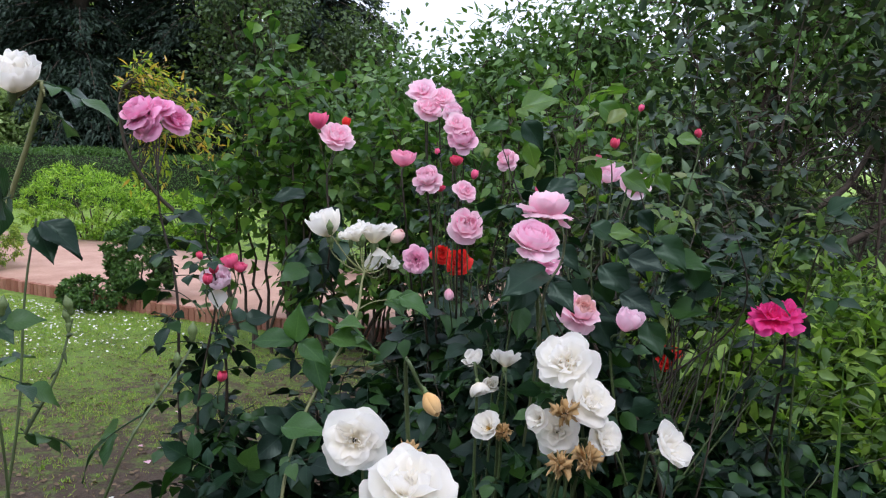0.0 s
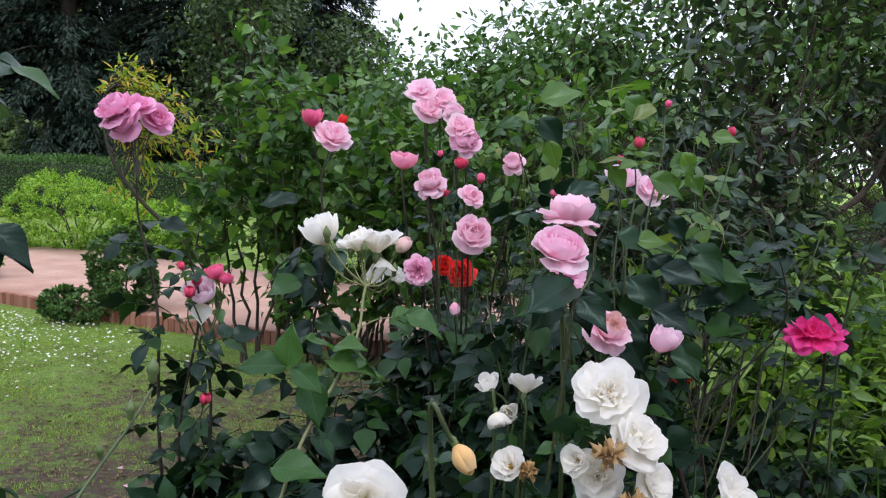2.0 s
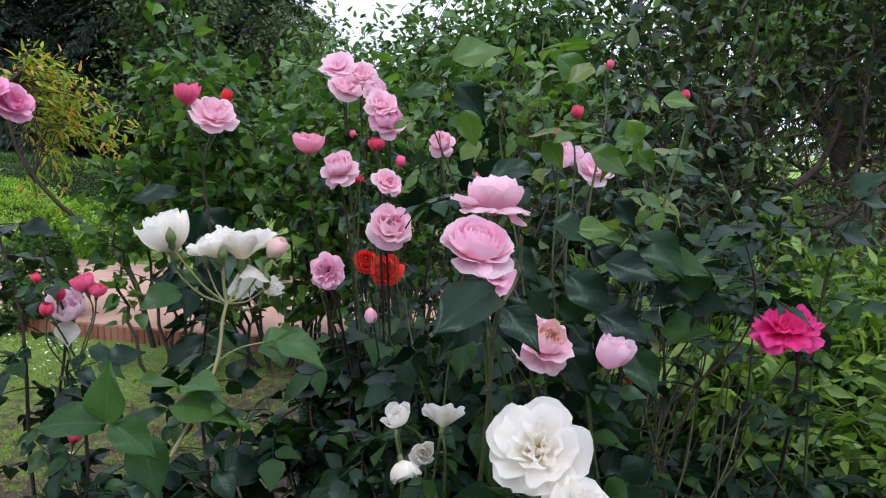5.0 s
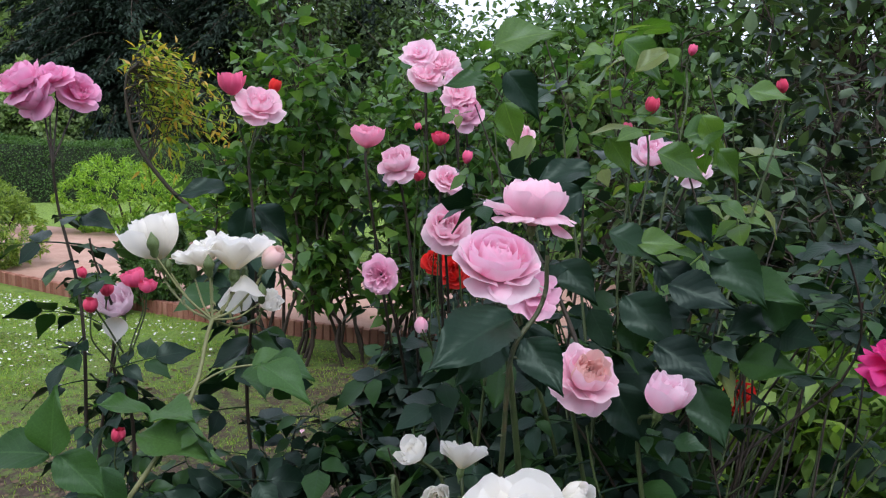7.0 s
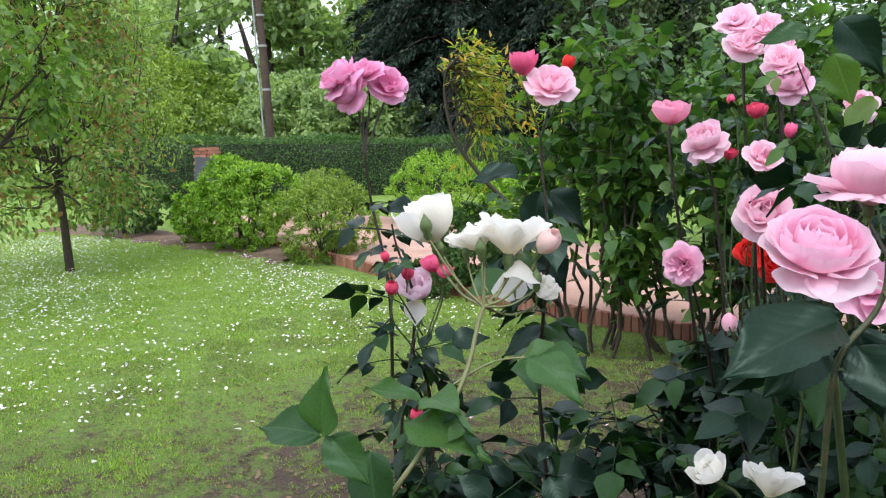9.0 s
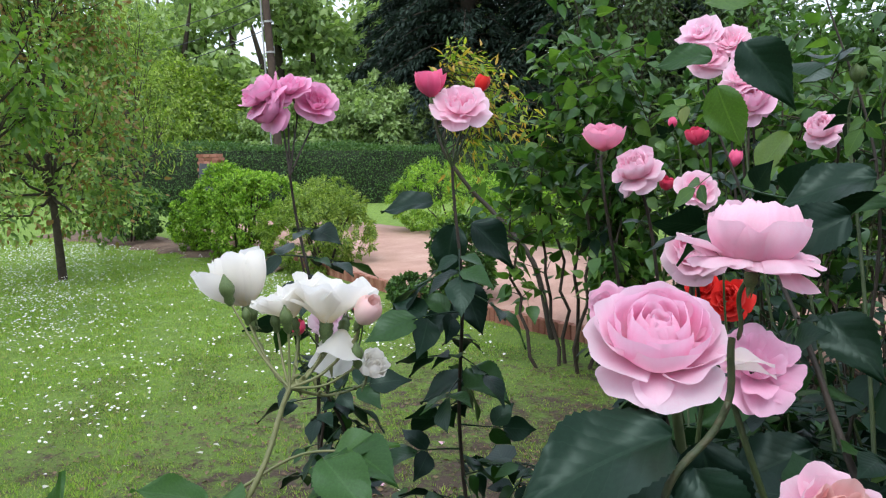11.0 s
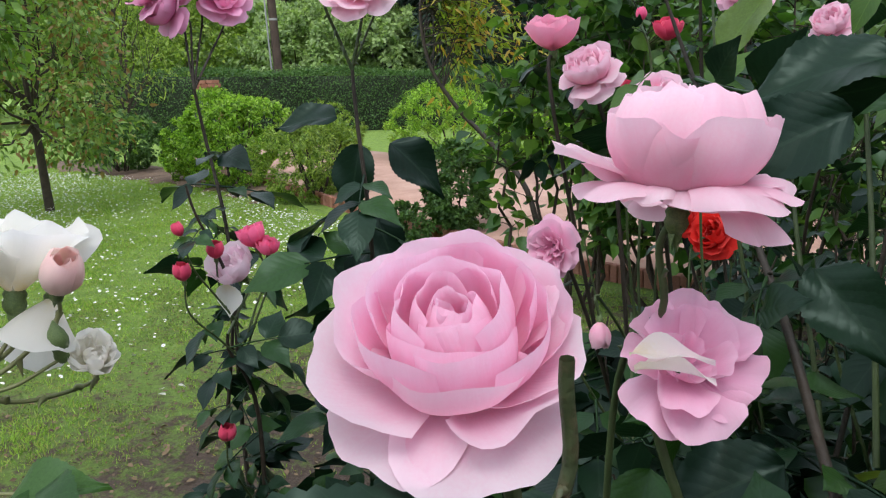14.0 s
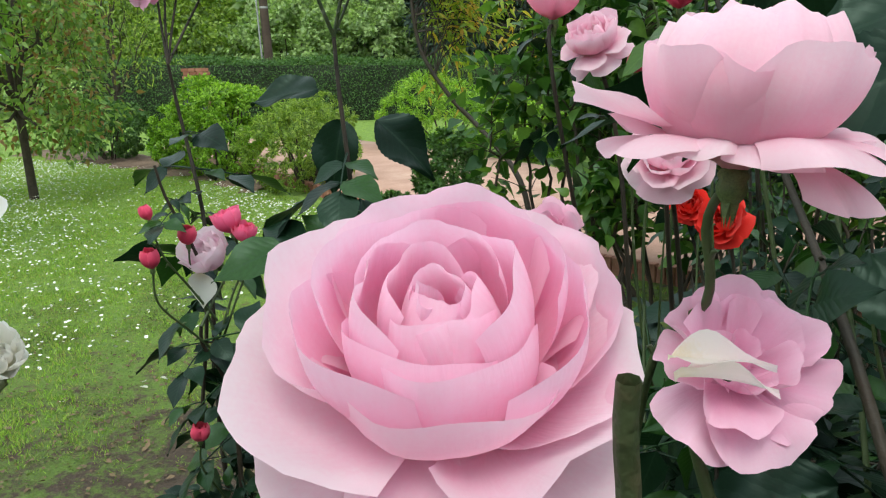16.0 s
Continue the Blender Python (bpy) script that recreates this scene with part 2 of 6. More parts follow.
BARK = surface("bark", [(0.3, (0.025, 0.019, 0.014)), (0.7, (0.085, 0.064, 0.046))], 9.0, 0.9, 0.7)
CANE = surface("green_cane", [(0.3, (0.03, 0.05, 0.018)), (0.7, (0.08, 0.115, 0.036))], 14.0, 0.5, 0.2)
DARK_CANE = surface("dark_cane", [(0.3, (0.016, 0.014, 0.011)), (0.7, (0.05, 0.034, 0.020))], 14.0, 0.65, 0.3)
PALE_CANE = surface("pale_cane", [(0.3, (0.12, 0.15, 0.05)), (0.7, (0.24, 0.23, 0.10))], 14.0, 0.5, 0.2)
CALYX = surface("calyx", [(0.3, (0.06, 0.10, 0.03)), (0.7, (0.14, 0.20, 0.06))], 30.0, 0.5, 0.2)
STAMEN = surface("stamen", [(0.3, (0.42, 0.24, 0.03)), (0.7, (0.65, 0.42, 0.08))], 30.0, 0.6, 0.2)

PINK = petal_material("pink_petal", (0.93, 0.70, 0.68), (0.95, 0.53, 0.70), (0.97, 0.82, 0.89), 0.5)
DEEP_PINK = petal_material("deep_pink_petal", (0.93, 0.56, 0.56), (0.95, 0.46, 0.64), (0.97, 0.70, 0.83), 0.45)
PALE_PINK = petal_material("pale_pink_petal", (0.92, 0.62, 0.60), (0.95, 0.50, 0.66), (0.97, 0.76, 0.84), 0.45)
LILAC_PINK = petal_material("lilac_pink_petal", (0.76, 0.38, 0.54), (0.90, 0.42, 0.62), (0.94, 0.62, 0.76))
MAUVE = petal_material("mauve_petal", (0.76, 0.22, 0.46), (0.86, 0.29, 0.53), (0.92, 0.52, 0.72))
CORAL = petal_material("coral_pink_petal", (0.86, 0.12, 0.24), (0.90, 0.10, 0.28), (0.94, 0.22, 0.40))
ROSE_PINK = petal_material("rose_pink_petal", (0.90, 0.34, 0.44), (0.92, 0.30, 0.48), (0.95, 0.50, 0.64), 0.4)
CRIMSON_BUD = petal_material("crimson_bud_petal", (0.70, 0.05, 0.09), (0.78, 0.04, 0.12), (0.82, 0.10, 0.20), 0.2)
HOT = petal_material("magenta_petal", (0.82, 0.02, 0.26), (0.86, 0.015, 0.26), (0.93, 0.09, 0.40), 0.45)
SCARLET = petal_material("scarlet_petal", (0.62, 0.012, 0.012), (0.70, 0.016, 0.014), (0.78, 0.035, 0.025), 0.3)
WHITE = petal_material("white_petal", (0.88, 0.80, 0.56), (0.95, 0.92, 0.84), (0.96, 0.945, 0.91), 0.6)
BLUSH = petal_material("blush_petal", (0.90, 0.84, 0.62), (0.95, 0.82, 0.72), (0.95, 0.70, 0.68), 0.4)
PALE_LILAC = petal_material("pale_lilac_petal", (0.84, 0.58, 0.70), (0.90, 0.66, 0.77), (0.93, 0.80, 0.86), 0.4)
PEACH = petal_material("peach_petal", (0.85, 0.55, 0.35), (0.88, 0.52, 0.48), (0.90, 0.66, 0.62))
WILT = petal_material("wilted_petal", (0.22, 0.11, 0.03), (0.40, 0.22, 0.07), (0.60, 0.42, 0.20), 0.3)
AMBER = petal_material("amber_petal", (0.75, 0.45, 0.16), (0.78, 0.48, 0.18), (0.80, 0.58, 0.30), 0.25)


# ---- leaf templates: length 1 along y, face up ----
def leaf_template(rows, cols, width, fold=0.25, curl=0.35, tip=0.8, teeth=0.0, wave=0.0):
    s = np.linspace(0, 1, rows)
    bow = np.sin(np.pi * s**tip)
    half = width * bow ** np.where(s**tip < 0.5, 0.7, 1.35)
    half[0] = half[-1] = 0.004
    if teeth:
        half = half * (1 + teeth * (np.arange(rows) % 2))
    x = np.linspace(-1, 1, cols)
    v = np.zeros((rows, cols, 3))
    v[..., 0] = half[:, None] * x[None]
    v[..., 1] = s[:, None] - 0.04 * np.abs(x)[None] * np.sin(np.pi * s)[:, None]
    v[..., 2] = fold * np.abs(v[..., 0]) - curl * (s[:, None] ** 2) * 0.5 + wave * np.sin(9 * s[:, None] + 2 * x[None]) * np.abs(x)[None]
    u = np.stack([np.broadcast_to((x + 1) / 2, (rows, cols)), np.broadcast_to(s[:, None], (rows, cols))], -1)
    return v.reshape(-1, 3), grid_faces(rows, cols), u.reshape(-1, 2)


def merged(pieces):
    """One template from several (template, 4x4 placing)."""
    vs, fs, us, off = [], [], [], 0
    for (v, f, u), m in pieces:
        m = np.array(m)
        vs.append(v @ m[:3, :3].T + m[:3, 3]), fs.append(f + off), us.append(u)
        off += len(v)
    return np.vstack(vs), np.vstack(fs), np.vstack(us)


FAR_LEAF = (np.array([[0, 0, 0], [0.3, 0.5, 0.05], [0, 1, -0.15], [-0.3, 0.5, 0.05]], float), np.array([[0, 1, 2, 3]]), np.array([[0.5, 0], [1, 0.5], [0.5, 1], [0, 0.5]]))
NEEDLE = (np.array([[0, 0, 0], [0.1, 0.35, 0.02], [0, 1, -0.2], [-0.1, 0.35, 0.02]], float), np.array([[0, 1, 2, 3]]), FAR_LEAF[2])
SHRUB_LEAF = leaf_template(4, 3, 0.25, 0.3, 0.3)
HEART_LEAF = leaf_template(8, 3, 0.34, 0.25, 0.5, 0.68)
LANCE_LEAF = leaf_template(5, 3, 0.13, 0.2, 0.7)
BLADE = (np.array([[-0.05, 0, 0], [0.05, 0, 0], [0.03, 0.6, 0.1], [0.0, 1.0, 0.32]], float), np.array([[0, 1, 2, 3]]), FAR_LEAF[2])


def leaf_turns(out, r, up=0.5, droop=0.25, loose=0.6):
    n = len(out)
    way = unit(out * 0.8 + r.normal(0, loose, (n, 3)) + [0, 0, -droop])
    return frames(way, unit(out * 0.5 + [0, 0, 1.0 * up] + r.normal(0, loose * 0.7, (n, 3))))


def lumps(d, seed, freq=2.2):
    """A smooth uneven radius for directions d."""
    q = np.random.RandomState(seed)
    k, ph = q.normal(0, freq, (7, 3)), q.uniform(0, 6.3, 7)
    return 1 + 0.16 * np.sin(d @ k.T + ph).sum(1) / 1.6


def shrub(name, place, size, n, leaf, mat, label, template=SHRUB_LEAF, seed=1, stems=7, shell=0.86, bark=None, category="shrub", flat=0.0, group=""):
    """A rounded leafy shrub on several stems; size: half widths and height."""
    r = np.random.RandomState(seed)
    ob = base(name, place, label, category, group)
    sx, sy, h = size
    n = int(n * 1.6)
    m = max(40, int(n / 34))
    cd = unit(r.normal(0, 1, (m, 3)) + [0, 0, 0.15])
    cr = lumps(cd, seed) * np.where(r.uniform(0, 1, m) < 0.2, r.uniform(0.5, 0.85, m), r.uniform(shell, 1.0, m))
    pick = r.randint(0, m, n)
    d = unit(cd[pick] + r.normal(0, 0.35, (n, 3)))
    c = np.array([0, 0, h * 0.54])
    p = cd[pick] * cr[pick][:, None] * [sx, sy, h * 0.48] + c + d * (r.uniform(0, 1, (n, 1)) ** 0.5) * 0.10 * (sx + h) / 2
    keep = p[:, 2] > 0.02
    p, d = p[keep], d[keep]
    me = scatter("foliage", template, p, leaf_turns(d * [1, 1, 0.7], r), r.uniform(0.65, 1.25, len(p)) * leaf, mat)
    tagged(child("foliage", me, ob), kind="stuff")
    for k in range(stems):
        a = 2 * np.pi * k / stems + r.uniform(-0.3, 0.3)
        end = np.array([np.cos(a) * sx * 0.6, np.sin(a) * sy * 0.6, h * r.uniform(0.55, 0.8)])
        pts = bend((0.12 * np.cos(a) * sx, 0.12 * np.sin(a) * sy, -0.02), end, (0, 0, 0.08 * h), 7, 0.012 * h, r)
        child("stem", tubes("stem", [(pts, np.linspace(0.016, 0.005, 7) * (0.5 + h * 0.5))], bark or BARK, 6), ob)
    return ob


def crown_tree(name, place, h, clumps, per, leaf, mat, label, trunk_r, seed=1, template=SHRUB_LEAF, lean=(0, 0), category="tree", spread=0.32, bark=None):
    """A tree: tapered trunk, a limb to each clump, a crown of leaves. clumps: (x, y, z, radius) from the foot."""
    r = np.random.RandomState(seed)
    ob = base(name, place, label, category)
    fork = np.array([lean[0], lean[1], h * 0.34])
    top = np.array([lean[0] * 1.6, lean[1] * 1.6, h * 0.86])
    pts = smooth_line([(0, 0, -0.05), (lean[0] * 0.4, lean[1] * 0.4, h * 0.17), fork, (fork + top) / 2 + r.normal(0, 0.02 * h, 3), top], 20)
    child("trunk", tubes("trunk", [(pts, np.linspace(1.0, 0.12, len(pts)) ** 0.9 * trunk_r)], bark or BARK, 9), ob)
    ps, ds = [], []
    for k, (x, y, z, rad) in enumerate(clumps):
        c = np.array([x, y, z])
        start = pts[min(len(pts) - 2, int(len(pts) * r.uniform(0.35, 0.8)))]
        if start[2] > z:
            start = pts[len(pts) // 3]
        limb = bend(start, c, (0, 0, -0.06 * h * 0.3), 7, 0.008 * h, r)
        runs = [(limb, np.linspace(0.38, 0.08, 7) * trunk_r)]
        for _ in range(4):
            e = c + r.normal(0, rad * 0.6, 3)
            runs.append((bend(limb[4], e, (0, 0, 0.03), 5, 0.01 * h, r), np.linspace(0.12, 0.03, 5) * trunk_r))
        child("limb", tubes("limb", runs, bark or BARK, 6), ob)
        d = unit(r.normal(0, 1, (per, 3)))
        q = r.uniform(0, 1, per) ** spread
        ps.append(c + d * (lumps(d, seed * 31 + k, 3.0) * q * rad)[:, None])
        ds.append(d)
    p, d = np.vstack(ps), np.vstack(ds)
    me = scatter("crown", template, p, leaf_turns(d, r, 0.5, 0.4), r.uniform(0.65, 1.3, len(p)) * leaf, mat)
    tagged(child("crown", me, ob), kind="stuff")
    return ob


def conifer(name, place, h, width, tiers, label, seed=1, needle=0.16, mat=None):
    """A dark conifer: straight trunk, drooping branches with sprays of needles."""
    r = np.random.RandomState(seed)
    ob = base(name, place, label, "conifer")
    child("trunk", tubes("trunk", [([(0, 0, -0.1), (0.05, 0, h * 0.5), (0, 0, h)], [h * 0.025, h * 0.016, 0.02])], BARK, 9), ob)
    ps, ws, runs = [], [], []
    for k in range(tiers):
        f = (k + r.uniform(0, 1)) / tiers
        z = h * (0.04 + 0.95 * f)
        reach = width * (1 - f) ** 0.7 * r.uniform(0.7, 1.12) + 0.25
        a = r.uniform(0, 2 * np.pi)
        d = np.array([np.cos(a), np.sin(a), 0])
        line = bend((0, 0, z), d * reach + [0, 0, z - 0.28 * reach], (0, 0, 0.16 * reach), 7)
        runs.append((line, np.linspace(0.035, 0.008, 7)))
        m = int(42 * reach)
        s = r.uniform(0.15, 1.0, m)
        i = s * 6
        q = np.stack([np.interp(i, np.arange(7), line[:, j]) for j in range(3)], 1)
        side = np.array([-d[1], d[0], 0]) * r.normal(0, 0.3, (m, 1)) * (1.15 - s)[:, None] * reach * 0.55
        q = q + side + np.stack([0 * s, 0 * s, -np.abs(r.normal(0, 0.16, m))], 1)
        ps.append(np.repeat(q, 3, 0) + r.normal(0, 0.05, (3 * m, 3)))
        ws.append(np.repeat(unit(side + d * 0.5), 3, 0) + r.normal(0, 0.45, (3 * m, 3)) + [0, 0, -0.55])
    p, w = np.vstack(ps), np.vstack(ws)
    child("branch", tubes("branch", runs, BARK, 4), ob)
    me = scatter("needles", NEEDLE, p, frames(w, unit(r.normal(0, 0.5, (len(p), 3)) + [0, 0, 1])), np.stack([r.uniform(1.2, 2.2, len(p)), r.uniform(0.8, 1.5, len(p)), np.ones(len(p))], 1) * needle, mat or CONIFER_LEAF)
    tagged(child("needles", me, ob), kind="stuff")
    return ob


# ---- ground: lawn with bare patches, one sheet to the horizon ----
BED_SOIL = ((0.025, 0.017, 0.012), (0.19, 0.13, 0.09))


def ground_material():
    m, t, p = material("lawn_and_soil")
    a, b, c = noise_out(t, 0.7, 4.0), noise_out(t, 7.0, 9.0, 0.75), noise_out(t, 55.0, 7.0, 0.75)
    green = ramp(t, [(0.3, (0.07, 0.12, 0.022)), (0.5, (0.23, 0.37, 0.06)), (0.62, (0.36, 0.50, 0.09)), (0.75, (0.40, 0.38, 0.14))], math_node(t, "ADD", math_node(t, "MULTIPLY", b, 0.6), math_node(t, "MULTIPLY", c, 0.4)))
    soil = ramp(t, [(0.3, BED_SOIL[0]), (0.7, BED_SOIL[1])], math_node(t, "ADD", math_node(t, "MULTIPLY", c, 0.6), math_node(t, "MULTIPLY", b, 0.4)))
    pos = t.nodes.new("ShaderNodeTexCoord")
    sep = t.nodes.new("ShaderNodeSeparateXYZ")
    t.links.new(pos.outputs["Object"], sep.inputs[0])
    # the rose bed lies on the near side of a slanting line; the turf thins out towards it
    line = math_node(t, "ADD", math_node(t, "MULTIPLY", sep.outputs["X"], 0.55), math_node(t, "MULTIPLY", sep.outputs["Y"], -0.34))
    f = math_node(t, "ADD", math_node(t, "ADD", line, 3.35), math_node(t, "MULTIPLY", math_node(t, "SUBTRACT", b, 0.5), 9.0))
    f = math_node(t, "ADD", f, math_node(t, "MULTIPLY", math_node(t, "SUBTRACT", a, 0.5), 2.4))
    n = t.nodes.new("ShaderNodeClamp")
    t.links.new(math_node(t, "MULTIPLY", f, 0.8), n.inputs[0])
    t.links.new(mix(t, green, soil, n.outputs[0]), p.inputs["Base Color"])
    p.inputs["Roughness"].default_value = 0.95
    bump(t, p, c, 1.0, 0.05)
    return m


GROUND = ground_material()
v = [(-300, -200, 0), (300, -200, 0), (300, 400, 0), (-300, 400, 0)]
tagged(new("ground", raw_mesh("ground", v, [(0, 1, 2, 3)], GROUND)), "patchy green lawn and bare soil of a garden", "lawn", kind="structure")


def bare(p):
    """How bare the soil is at places p: under 0 is full turf."""
    w = np.sin(2.1 * p[:, 0] + 1.3 * np.sin(1.7 * p[:, 1])) * 0.35 + np.sin(3.7 * p[:, 1] + 2 * np.sin(2.9 * p[:, 0])) * 0.25
    return p[:, 0] * 0.55 - p[:, 1] * 0.34 + 3.0 + w


def grass():
    r = np.random.RandomState(3)
    n = 270000
    u = r.uniform(0, 1, n)
    p = np.stack([r.uniform(-13.5, 0.3, n), 2.2 + 8.2 * u**1.5, np.zeros(n)], 1)
    edge = 7.55 - 0.40 * (p[:, 0] + 3.1)
    ok = (bare(p) + 0.8 * np.sin(4.3 * p[:, 0] + 2 * np.sin(3.1 * p[:, 1])) * np.sin(3.9 * p[:, 1] + 1.7 * p[:, 0]) + 0.5 * np.sin(9.1 * p[:, 0] + 3 * np.sin(7.7 * p[:, 1])) < r.uniform(-1.8, 1.15, n)) & (p[:, 1] < edge - 0.12) & (p[:, 0] < -0.75 + 0.0 * p[:, 1])
    p = p[ok]
    p = np.repeat(p, 3, 0) + r.normal(0, 0.012, (3 * len(p), 3)) * [1, 1, 0]
    d = unit(np.stack([r.normal(0, 0.5, len(p)), r.normal(0, 0.5, len(p)), np.ones(len(p))], 1))
    s = r.uniform(0.010, 0.030, len(p)) * (0.85 + 0.25 * np.sin(5.1 * p[:, 0] + 2.2 * np.sin(3.3 * p[:, 1])))
    side = np.stack([r.normal(0, 1, len(p)), r.normal(0, 1, len(p)), 0.2 + 0 * s], 1)
    me = scatter("grass", BLADE, p, frames(d, side), np.stack([s * 1.5 + 0.012, s, s], 1), GRASS)
    tagged(new("grass", me), "short mown green grass of the lawn", "grass", kind="stuff")


grass()

DAISY = surface("daisy_petal", [(0.2, (0.78, 0.78, 0.74)), (0.8, (0.88, 0.88, 0.85))], 20.0, 0.6, 0.1)
YOLK = surface("daisy_eye", [(0.2, (0.6, 0.42, 0.03)), (0.8, (0.75, 0.55, 0.06))], 20.0, 0.6, 0.1)


def daisies():
    r = np.random.RandomState(9)
    a = np.linspace(0, 2 * np.pi, 9)[:-1]
    v = np.vstack([[0, 0, 0.0], np.stack([np.cos(a), np.sin(a), 0.18 + 0.1 * (np.arange(8) % 2)], 1) * [1, 1, 1]])
    f = np.array([[0, k + 1, (k + 1) % 8 + 1] for k in range(8)])
    n = 34000
    p = np.stack([r.uniform(-14, -1.2, n), 3.2 + 6.6 * r.uniform(0, 1, n), r.uniform(0.015, 0.05, n)], 1)
    patch = np.sin(1.1 * p[:, 0] + 2 * np.sin(0.9 * p[:, 1])) + np.sin(1.9 * p[:, 1] + 1.4 * p[:, 0]) + r.normal(0, 1.3, n)
    edge = 7.5 - 0.40 * (p[:, 0] + 3.1)
    ok = (patch > r.normal(0.2, 0.9, n)) & (bare(p) < r.uniform(-2.2, -0.1, n)) & (p[:, 1] < edge - 0.25)
    p = p[ok]
    turn = frames(unit(r.normal(0, 1, (len(p), 3)) * [1, 1, 0.2]), unit(r.normal(0, 0.3, (len(p), 3)) + [0, 0, 1]))
    s = r.uniform(0.007, 0.012, len(p))
    me = scatter("daisies", (v, f, np.zeros((9, 2))), p, turn, s, DAISY, False)
    ob = tagged(new("daisies", me), "small white daisies scattered over the lawn", "daisies", kind="stuff")
    eye = (np.array([[0.3, 0, 0.1], [0, 0.3, 0.1], [-0.3, 0, 0.1], [0, -0.3, 0.1], [0, 0, 0.3]]), np.array([[0, 1, 4], [1, 2, 4], [2, 3, 4], [3, 0, 4]]), np.zeros((5, 2)))
    tagged(child("daisy_eye", scatter("daisy_eye", eye, p, turn, s, YOLK, False), ob), kind="stuff")


daisies()


def clover():
    """Low broad-leaved weeds and moss where the turf thins out."""
    r = np.random.RandomState(15)
    n = 150000
    p = np.stack([r.uniform(-4.6, 0.4, n), r.uniform(2.2, 6.6, n), r.uniform(0.003, 0.02, n)], 1)
    w = np.sin(6.3 * p[:, 0] + 2 * np.sin(5.1 * p[:, 1])) + np.sin(7.9 * p[:, 1] + 2.4 * np.sin(4.7 * p[:, 0])) + r.normal(0, 0.7, n)
    p = p[(w > 0.1) & (bare(p) > -1.7) & (bare(p) < r.uniform(-0.6, 0.9, n))]
    me = scatter("clover", FAR_LEAF, p, frames(r.normal(0, 1, (len(p), 3)) * [1, 1, 0.4], r.normal(0, 0.4, (len(p), 3)) + [0, 0, 1]), r.uniform(0.006, 0.016, len(p)), CLOVER)
    tagged(new("clover", me), "low green weeds between bare patches of soil", "weeds", kind="stuff")


CLOVER = leaf_material("weed_leaf", (0.05, 0.09, 0.02), (0.20, 0.26, 0.05), 0.6, 0.25, False, (0.32, 0.22, 0.12))
clover()

# ---- raised path with brick edging ----
CLAY = surface("path_clay", [(0.3, (0.36, 0.20, 0.15)), (0.55, (0.50, 0.31, 0.24)), (0.75, (0.60, 0.42, 0.34))], 2.4, 0.9, 0.5, 0.01, 45.0)
BRICK = surface("edging_brick", [(0.3, (0.26, 0.095, 0.06)), (0.7, (0.42, 0.20, 0.14))], 12.0, 0.85, 0.6, 0.008, 60.0, 0.5, "Generated")
EDGE = np.array([(-11.5, 11.4), (-8.0, 10.0), (-4.7, 8.27), (-3.1, 7.48), (-1.96, 7.02), (-0.9, 6.73), (2.0, 6.25), (5.0, 5.8), (9.0, 5.5)])


def path():
    line = smooth_line(np.c_[EDGE, 0 * EDGE[:, 0]], 64)[:, :2]
    way = unit(np.gradient(line, axis=0))
    out = np.stack([-way[:, 1], way[:, 0]], 1)
    h = 0.115
    rows = []
    for off, z in ((0.03, -0.02), (0.03, h - 0.012), (1.0, h + 0.004), (2.0, h), (3.1, h - 0.01), (3.1, -0.02)):
        q = line + out * off
        rows.append(np.c_[q, np.full(len(q), z)])
    v = np.stack(rows, 1).reshape(-1, 3)
    me = raw_mesh("path", v, grid_faces(len(line), 6)[:, ::-1], CLAY)
    ob = tagged(new("path", me), "raised garden path of worn pinkish clay", "path", kind="structure")
    dist = np.r_[0, np.cumsum(np.linalg.norm(np.diff(line, axis=0), axis=1))]
    bm = bmesh.new()
    bmesh.ops.create_cube(bm, size=1.0, matrix=Matrix.Diagonal((0.062, 0.06, 0.16, 1)))
    bmesh.ops.bevel(bm, geom=bm.edges[:], offset=0.006, segments=1, affect="EDGES")
    brick = bpy.data.meshes.new("brick")
    bm.to_mesh(brick)
    bm.free()
    brick.materials.append(BRICK)
    r = random.Random(4)
    s = 3.2
    while s < dist[-1] - 5.5:
        x, y = np.interp(s, dist, line[:, 0]), np.interp(s, dist, line[:, 1])
        i = int(np.searchsorted(dist, s))
        a = math.degrees(math.atan2(way[i][1], way[i][0]))
        child("brick", brick, ob, pose(x, y, 0.046 + r.uniform(-0.004, 0.006), r.uniform(-2, 2), r.uniform(-2, 2), a + r.uniform(-2, 2)))
        s += 0.069


